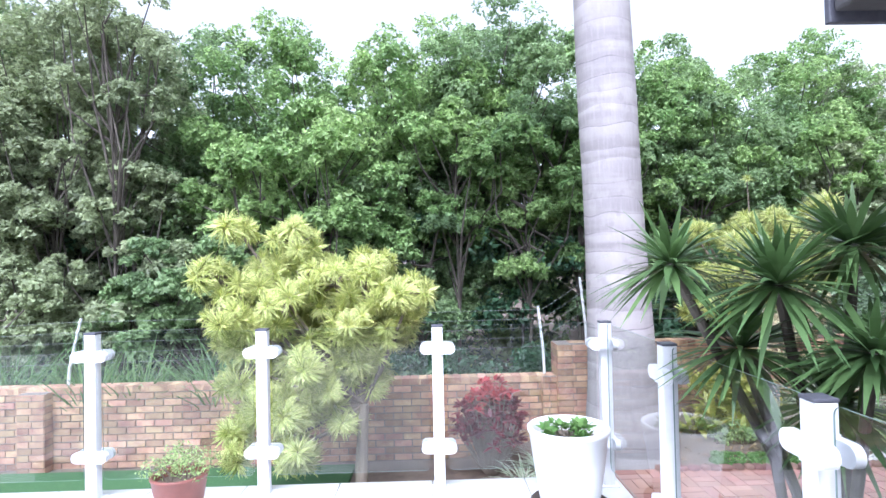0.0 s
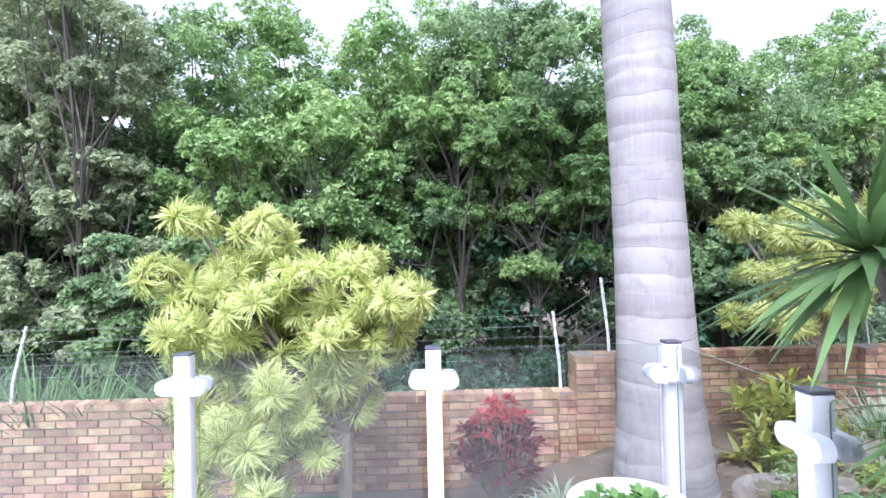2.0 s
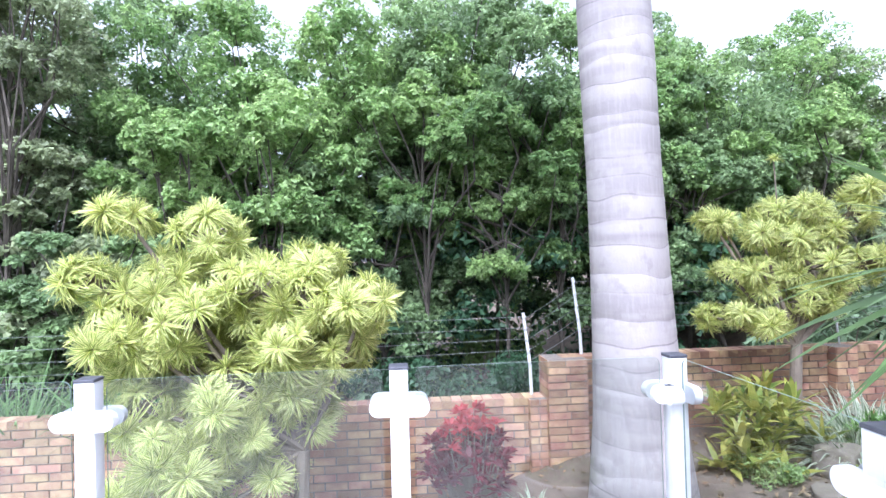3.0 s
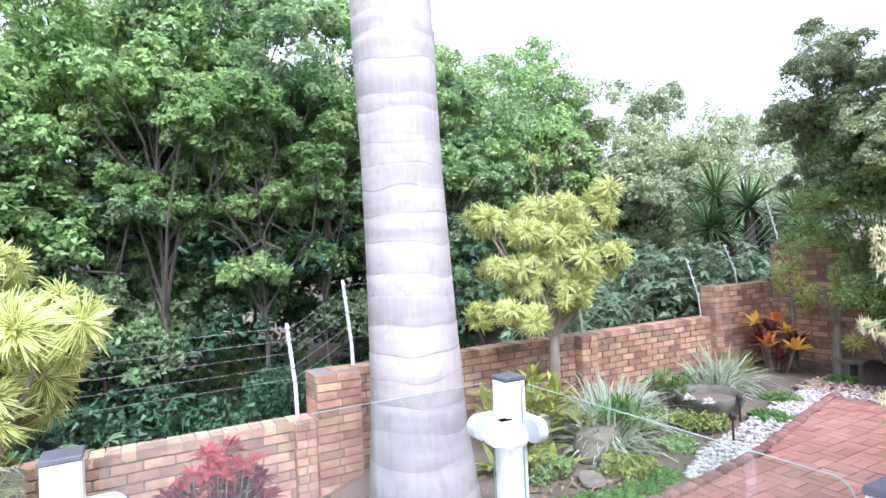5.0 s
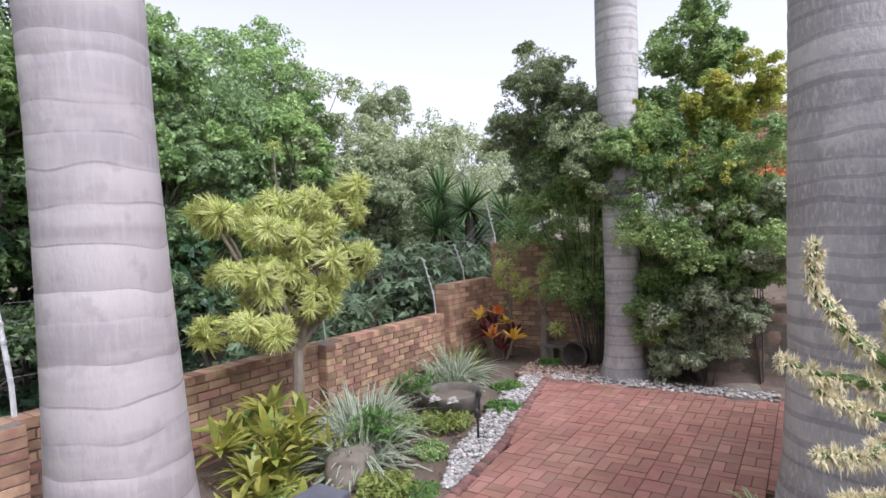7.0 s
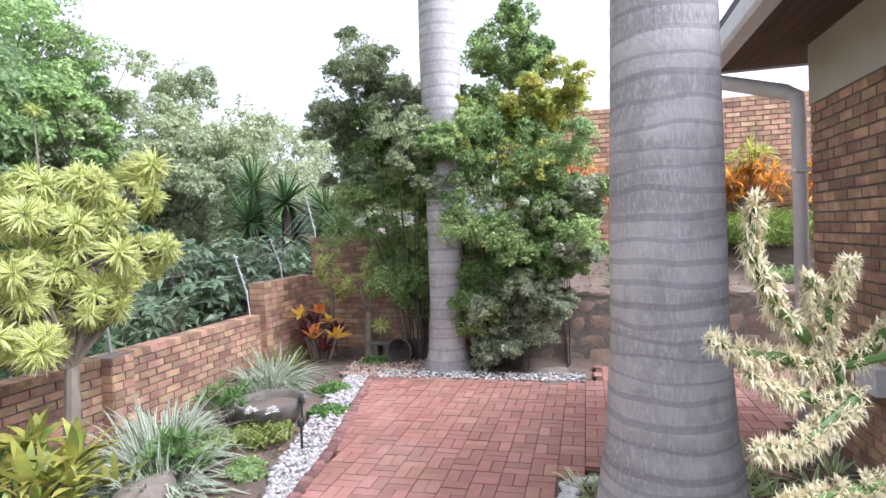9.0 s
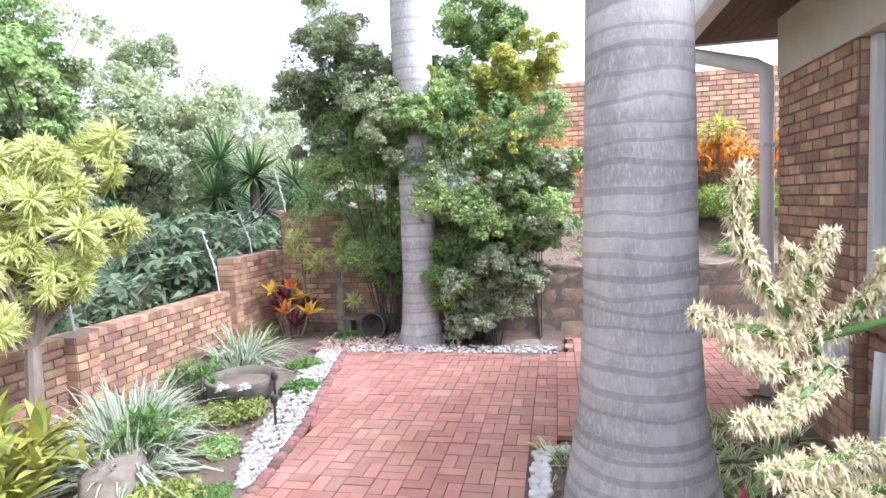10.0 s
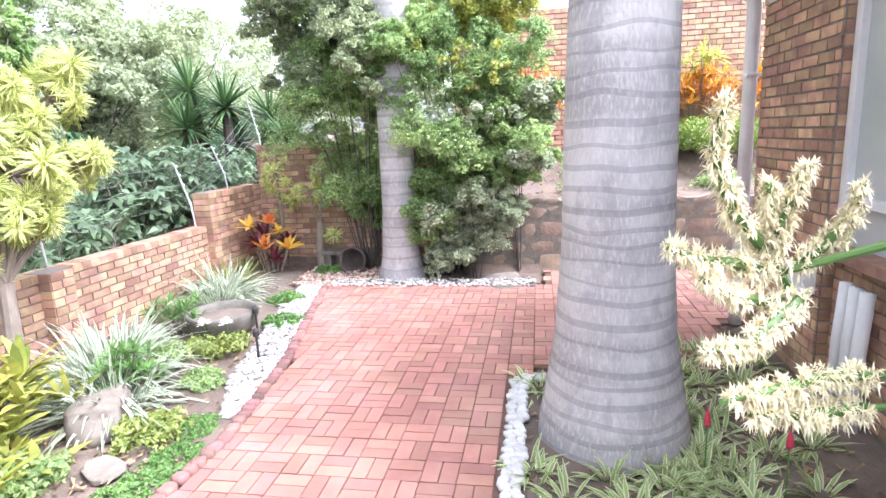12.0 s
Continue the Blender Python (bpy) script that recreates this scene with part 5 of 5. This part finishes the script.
c = part("pot_body", lathe(bmesh.new(), [(0.01, -0.16), (0.13, -0.16), (0.2, 0.1), (0.215, 0.12), (0.215, 0.16), (0.19, 0.16), (0.18, 0.12), (0.12, -0.13), (0.01, -0.13)], 36), DARK_CLAY, tp, smooth=True)
c.matrix_basis = pose(0, 0, 0, 0, -84, -8)
for x, y in ((6.0, 5.95), (5.35, 5.6)):
    gl = thing("garden_light", x, y, -0.63, "slim dark solar stake light in the pebbles", "garden light", "stake lights")
    part("stake", tube(bmesh.new(), [(0, 0, -0.05), (0, 0, 0.15), (0, 0, 0.28)], [0.012, 0.012, 0.012], 8), DARK, gl)
    part("lamp_head", lathe(bmesh.new(), [(0.001, 0.26), (0.03, 0.26), (0.032, 0.31), (0.02, 0.33), (0.001, 0.335)], 14), DARK, gl)
bm = thing("bench", 9.2, 6.0, -0.62, "small grey stone bench slab by the end wall", "bench")
part("slab", boxed(-0.15, 0.15, -0.5, 0.5, 0.2, 0.26, 0.008), CONCRETE, bm)
for yy in (-0.35, 0.35):
    part("leg", boxed(-0.12, 0.12, yy - 0.06, yy + 0.06, 0, 0.2, 0.006), CONCRETE, bm)

# striped small plants under the near palm
for k in range(56):
    a = random.uniform(0, 6.28)
    if k < 34:
        x, y = 4.38 + random.uniform(0.55, 1.0) * math.cos(a), 2.63 + random.uniform(0.5, 0.8) * math.sin(a)
    else:
        x, y = random.uniform(3.3, 5.9), random.uniform(1.25, 2.1)
    if y > 3.15 or x > 5.9 or math.hypot(x - 4.38, y - 2.63) < 0.5:
        continue
    strap_plant("striped_bromeliad", x, y, -0.62, "small rosette with cream-striped green leaves", "plant", 26, 0.28, 0.034, 0.35, L_STRIPE, "striped rosettes", 0.2, 0.95)
for x, y in ((3.95, 2.1), (3.75, 1.75)):
    fl = thing("pink_flower", x, y, -0.62, "single pink flower spike among striped leaves", "flower", "pink flowers")
    part("stem", tube(bmesh.new(), [(0, 0, -0.05), (0, 0, 0.2), (0.01, 0, 0.3)], [0.006, 0.005, 0.004], 5), L_FERN, fl)
    part("petals", lathe(bmesh.new(), [(0.002, 0.28), (0.02, 0.31), (0.015, 0.36), (0.002, 0.4)], 8), FLOWER_RED, fl)

# electric fence behind the wall


def fence_pole(x, y, z0, z1, lean, label="white leaning electric fence pole with insulators"):
    t = thing("fence_pole", x, y, z0, label, "fence pole", "electric fence poles")
    part("pole", tube(bmesh.new(), [(0, 0, -0.35), (lean * 0.2, 0.03, (z1 - z0) * 0.3), (lean, 0.1, z1 - z0)], [0.022, 0.02, 0.018] if x < 5 else [0.014, 0.013, 0.011], 8), POLE, t)
    for k in range(5):
        f = 0.35 + 0.15 * k
        part("insulator", lathe(bmesh.new(), [(0.001, -0.015), (0.02, -0.012), (0.02, 0.012), (0.001, 0.015)], 8, lean * f, 0.1 * f - 0.02), POLE, t).location.z = f * (z1 - z0)
    return t


POLES = [(-8.2, -0.2, 0.6), (-5.02, -0.25, 0.72), (1.63, -0.12, 0.75), (2.24, 0.2, 1.15), (5.5, 0.25, 1.1), (7.95, 0.3, 1.15), (8.9, 0.72, 1.35), (10.13, 1.2, 2.1)]
for x, a, b in POLES:
    fence_pole(x, 7.78, a, b, 0.15 if -6 < x < -5 else -0.06 if x < 5 else -0.2)
fw = thing("fence_wires", 0, 7.86, 0, "thin strained electric fence wires", "fence wire")
for p, q in zip(POLES, POLES[1:]):
    for k in range(5):
        f = 0.35 + 0.15 * k
        a, b = p[1] + (p[2] - p[1]) * f, q[1] + (q[2] - q[1]) * f
        part("wire", tube(bmesh.new(), [(p[0], 0, a), ((p[0] + q[0]) / 2, 0, (a + b) / 2 - 0.01), (q[0], 0, b)], [0.0025] * 3, 4), WIRE, fw)

# ---- paving, pebbles, edging ----
paving = thing("paving", 0, 0, 0, "red clay brick paving in a basket weave", "paving")
tagged(paving, kind="structure")
bm = bmesh.new()
for x in np.arange(1.3, 8.75, 0.15):
    for y in np.arange(-2, 5.9, 0.15):
        if paved(x + 0.075, y + 0.075):
            box(bm, x, x + 0.1501, y, y + 0.1501, -0.7, -0.612)
bmesh.ops.remove_doubles(bm, verts=bm.verts, dist=0.001)
part("bedding_sand", bm, JOINT, paving)
PL, PJ = 0.215, 0.008
PAVERS = []
nx, ny = int(7.6 / PL), int(8.0 / PL)
for i in range(nx):
    for j in range(ny):
        x0, y0 = 1.3 + i * PL, -2.075 + j * PL
        for k in range(2):
            if (i + j) % 2:
                c = (x0 + PL / 2, y0 + PL * (0.25 + 0.5 * k), 0)
            else:
                c = (x0 + PL * (0.25 + 0.5 * k), y0 + PL / 2, 90)
            if paved(c[0], c[1] - (0.06 if c[1] > 4.5 else 0)):
                PAVERS.append(c)
# the edging and pebbles
edging = thing("edging", 0, 0, 0, "edging row of rounded red stones along the paving", "edging")
tagged(edging, kind="structure")
CM = [stone_mesh(70 + k, 1, 1, 1, 2, 0.2) for k in range(4)]
for me in CM:
    me.materials.append(COBBLE)
x = 2.2
while x < 7.85:
    w = random.uniform(0.08, 0.13)
    shared("cobble", random.choice(CM), edging, pose(x, edge_y(x) + 0.05 + random.uniform(-0.01, 0.01), -0.595, 0, 0, random.uniform(-20, 20)) @ Matrix.Diagonal((w, 0.1, 0.075, 1)))
    x += w * 0.97


def pebbles(name, pts, size, mt, label):
    bm = bmesh.new()
    bmesh.ops.create_icosphere(bm, subdivisions=1, radius=0.5)
    bm.verts.ensure_lookup_table()
    bv = np.array([list(v_.co) for v_ in bm.verts])
    bf = np.array([[v_.index for v_ in f_.verts] for f_ in bm.faces])
    bm.free()
    n = len(pts)
    a = rng.uniform(0, 6.28, n)
    sc = size * rng.uniform(0.6, 1.35, (n, 3)) * np.array([1.15, 0.9, 0.6])
    v = bv[None] * sc[:, None] * (1 + rng.normal(size=(n, len(bv), 1)) * 0.06)
    ca, sa = np.cos(a)[:, None], np.sin(a)[:, None]
    v = np.stack([v[..., 0] * ca - v[..., 1] * sa, v[..., 0] * sa + v[..., 1] * ca, v[..., 2]], -1) + np.asarray(pts)[:, None]
    f = (bf[None] + (np.arange(n) * len(bv))[:, None, None]).reshape(-1, 3)
    return tagged(soup(name, v.reshape(-1, 3), f, mt, smooth=True), label, "pebbles", kind="stuff")


P = []
for k in range(1900):
    x = random.uniform(4.3, 7.9)
    w = float(np.interp(x, [4.3, 5.0, 7.2, 7.9], [0.12, 0.36, 0.38, 0.3]))
    P.append((x, edge_y(x) + 0.1 + w * random.random() ** 1.2, -0.595 + random.uniform(-0.015, 0.02)))
pebbles("white_pebbles", P, 0.05, PEBBLE, "band of white pebbles between soil and edging")
P = []
for k in range(500):
    x = random.uniform(7.85, 8.2)
    y = random.uniform(3.1, 5.9)
    P.append((x, y, -0.59 + random.uniform(-0.01, 0.02)))
pebbles("white_pebbles", P, 0.055, PEBBLE, "white pebbles at the foot of the shrub")
P = [(random.uniform(7.9, 9.0), random.uniform(5.3, 6.5), -0.6 + random.uniform(-0.01, 0.02)) for k in range(900)]
pebbles("mixed_pebbles", P, 0.05, PINK_PEBBLE, "mixed pinkish pebbles beside the tipped pot")
bed_edge = thing("bed_edging", 0, 0, 0, "edging row of white stones round the palm bed", "edging")
tagged(bed_edge, kind="structure")
WM = [stone_mesh(90 + k, 1, 1, 1, 2, 0.2) for k in range(4)]
WHITE_STONE = mat("white_stone", (0.6, 0.59, 0.58), 0.6, (0.45, 0.43, 0.41), 9, 0.25, 40, rnd=0.1)
for me in WM:
    me.materials.append(WHITE_STONE)
for k in range(110):
    f = k / 109
    x, y = (2.4 + 2.65 * f / 0.8, 3.24) if f < 0.8 else (5.05 + 0.15 * math.sin((f - 0.8) / 0.2 * 1.57), 3.24 - 0.5 * (f - 0.8) / 0.2)
    for q in range(2):
        s = random.uniform(0.05, 0.09)
        shared("white_stone", random.choice(WM), bed_edge, pose(x + random.uniform(-0.02, 0.02), y - 0.01 - q * 0.06 + random.uniform(-0.02, 0.02), -0.59, 0, 0, random.uniform(0, 180)) @ Matrix.Diagonal((s, s * 0.85, s * 0.6, 1)))
dry = []
for k in range(2200):
    x, y = random.choice((random.uniform(1.6, 9.2), random.uniform(2.6, 6.5))), random.choice((random.uniform(5.3, 7.5), random.uniform(1.2, 3.1)))
    if not paved(x, y):
        dry.append((x, y, float(ground_z(x, y)) + 0.015))
for k in range(500):
    x, y = random.uniform(9.1, 11.2), random.uniform(-2, 3.6)
    dry.append((x, y, float(ground_z(x, y)) + 0.015))
v, f = leaf_cloud(np.array(dry), np.full(len(dry), 0.02), 2, 0.06, 0.025, up=2.0, squash=0.2)
tagged(soup("leaf_litter", v, f, mat("dry_leaf", (0.28, 0.19, 0.11), 0.8, (0.18, 0.12, 0.07), 20, rnd=0.4, island=True)), "scattered dry leaves and bark chips on the soil", "leaf litter", kind="stuff")

# ---- tiles, bricks and pavers, piece by piece ----
for i in range(16):
    for j in range(10):
        x, y = 1.24 - 0.3 - i * 0.6, 3.6 - 0.3 - j * 0.6
        if x > -7.7:
            shared("tile", tile_me, deck, Matrix.Translation((x, y, 0)))


def brick_mesh(mt, seed):
    r = random.Random(seed)
    bm = boxed(-0.5, 0.5, 0, 1, -0.5, 0.5)
    for v_ in bm.verts:
        v_.co += Vector((r.uniform(-0.012, 0.012), 0, r.uniform(-0.03, 0.03)))
    me = bpy.data.meshes.new("brick")
    bm.to_mesh(me)
    bm.free()
    me.materials.append(mt)
    return me


BM = [brick_mesh(BRICK, k) for k in range(6)]
cube_v = np.array([[x, y, z] for x in (-0.5, 0.5) for y in (0, 1) for z in (-0.5, 0.5)], float)
cube_f = np.array([[0, 1, 3, 2], [4, 6, 7, 5], [0, 4, 5, 1], [2, 3, 7, 6], [0, 2, 6, 4], [1, 5, 7, 3]])


def lay(pieces, meshes, rest_mat, name, limit=300):
    """The first pieces of each parent as objects, the rest joined into one mesh."""
    count, rest = {}, {}
    for parent, m in pieces:
        k = count.get(parent.name, 0)
        if k < limit:
            shared(name, meshes[random.randrange(len(meshes))], parent, m)
        else:
            rest.setdefault(parent.name, (parent, []))[1].append(m)
        count[parent.name] = k + 1
    for parent, ms in rest.values():
        vs = []
        for m in ms:
            a = np.array(m)
            vs.append((cube_v + rng.normal(size=cube_v.shape) * np.array([0.006, 0, 0.015])) @ a[:3, :3].T + a[:3, 3])
        v = np.concatenate(vs)
        f = np.concatenate([cube_f + 8 * k for k in range(len(ms))])
        tagged(soup(name + "work", v, f, rest_mat, parent), kind="stuff")


def near(item):
    p = item[1].translation
    return abs(p.x - 3.0) + 0.5 * abs(p.y - 4.0)


allb = [(p, m @ Matrix.Translation((0, -0.004 + random.uniform(-0.003, 0.002), 0)) @ Matrix.Diagonal((w, 0.03, h, 1))) for p, m, w, h in BRICKS]
allb += [(p, m @ Matrix.Translation((0, -w / 2, 0)) @ Matrix.Diagonal((t, w, h, 1))) for p, m, t, h, w in COPING]
allb.sort(key=near)
lay(allb, BM, BRICK_REST, "brick")
PM = [brick_mesh(PAVER, 20 + k) for k in range(5)]
PAVERS.sort(key=lambda c: abs(c[0] - 4.5) + 0.6 * abs(c[1] - 4.2))
allp = [(paving, pose(x, y, -0.617 + random.uniform(0, 0.005) + 0.008, 0, 0, rz) @ Matrix.Translation((0, -(PL / 2 - PJ) / 2, 0)) @ Matrix.Diagonal((PL - PJ, PL / 2 - PJ, 0.018, 1))) for x, y, rz in PAVERS]
lay(allp, PM, PAVER_REST, "paver")
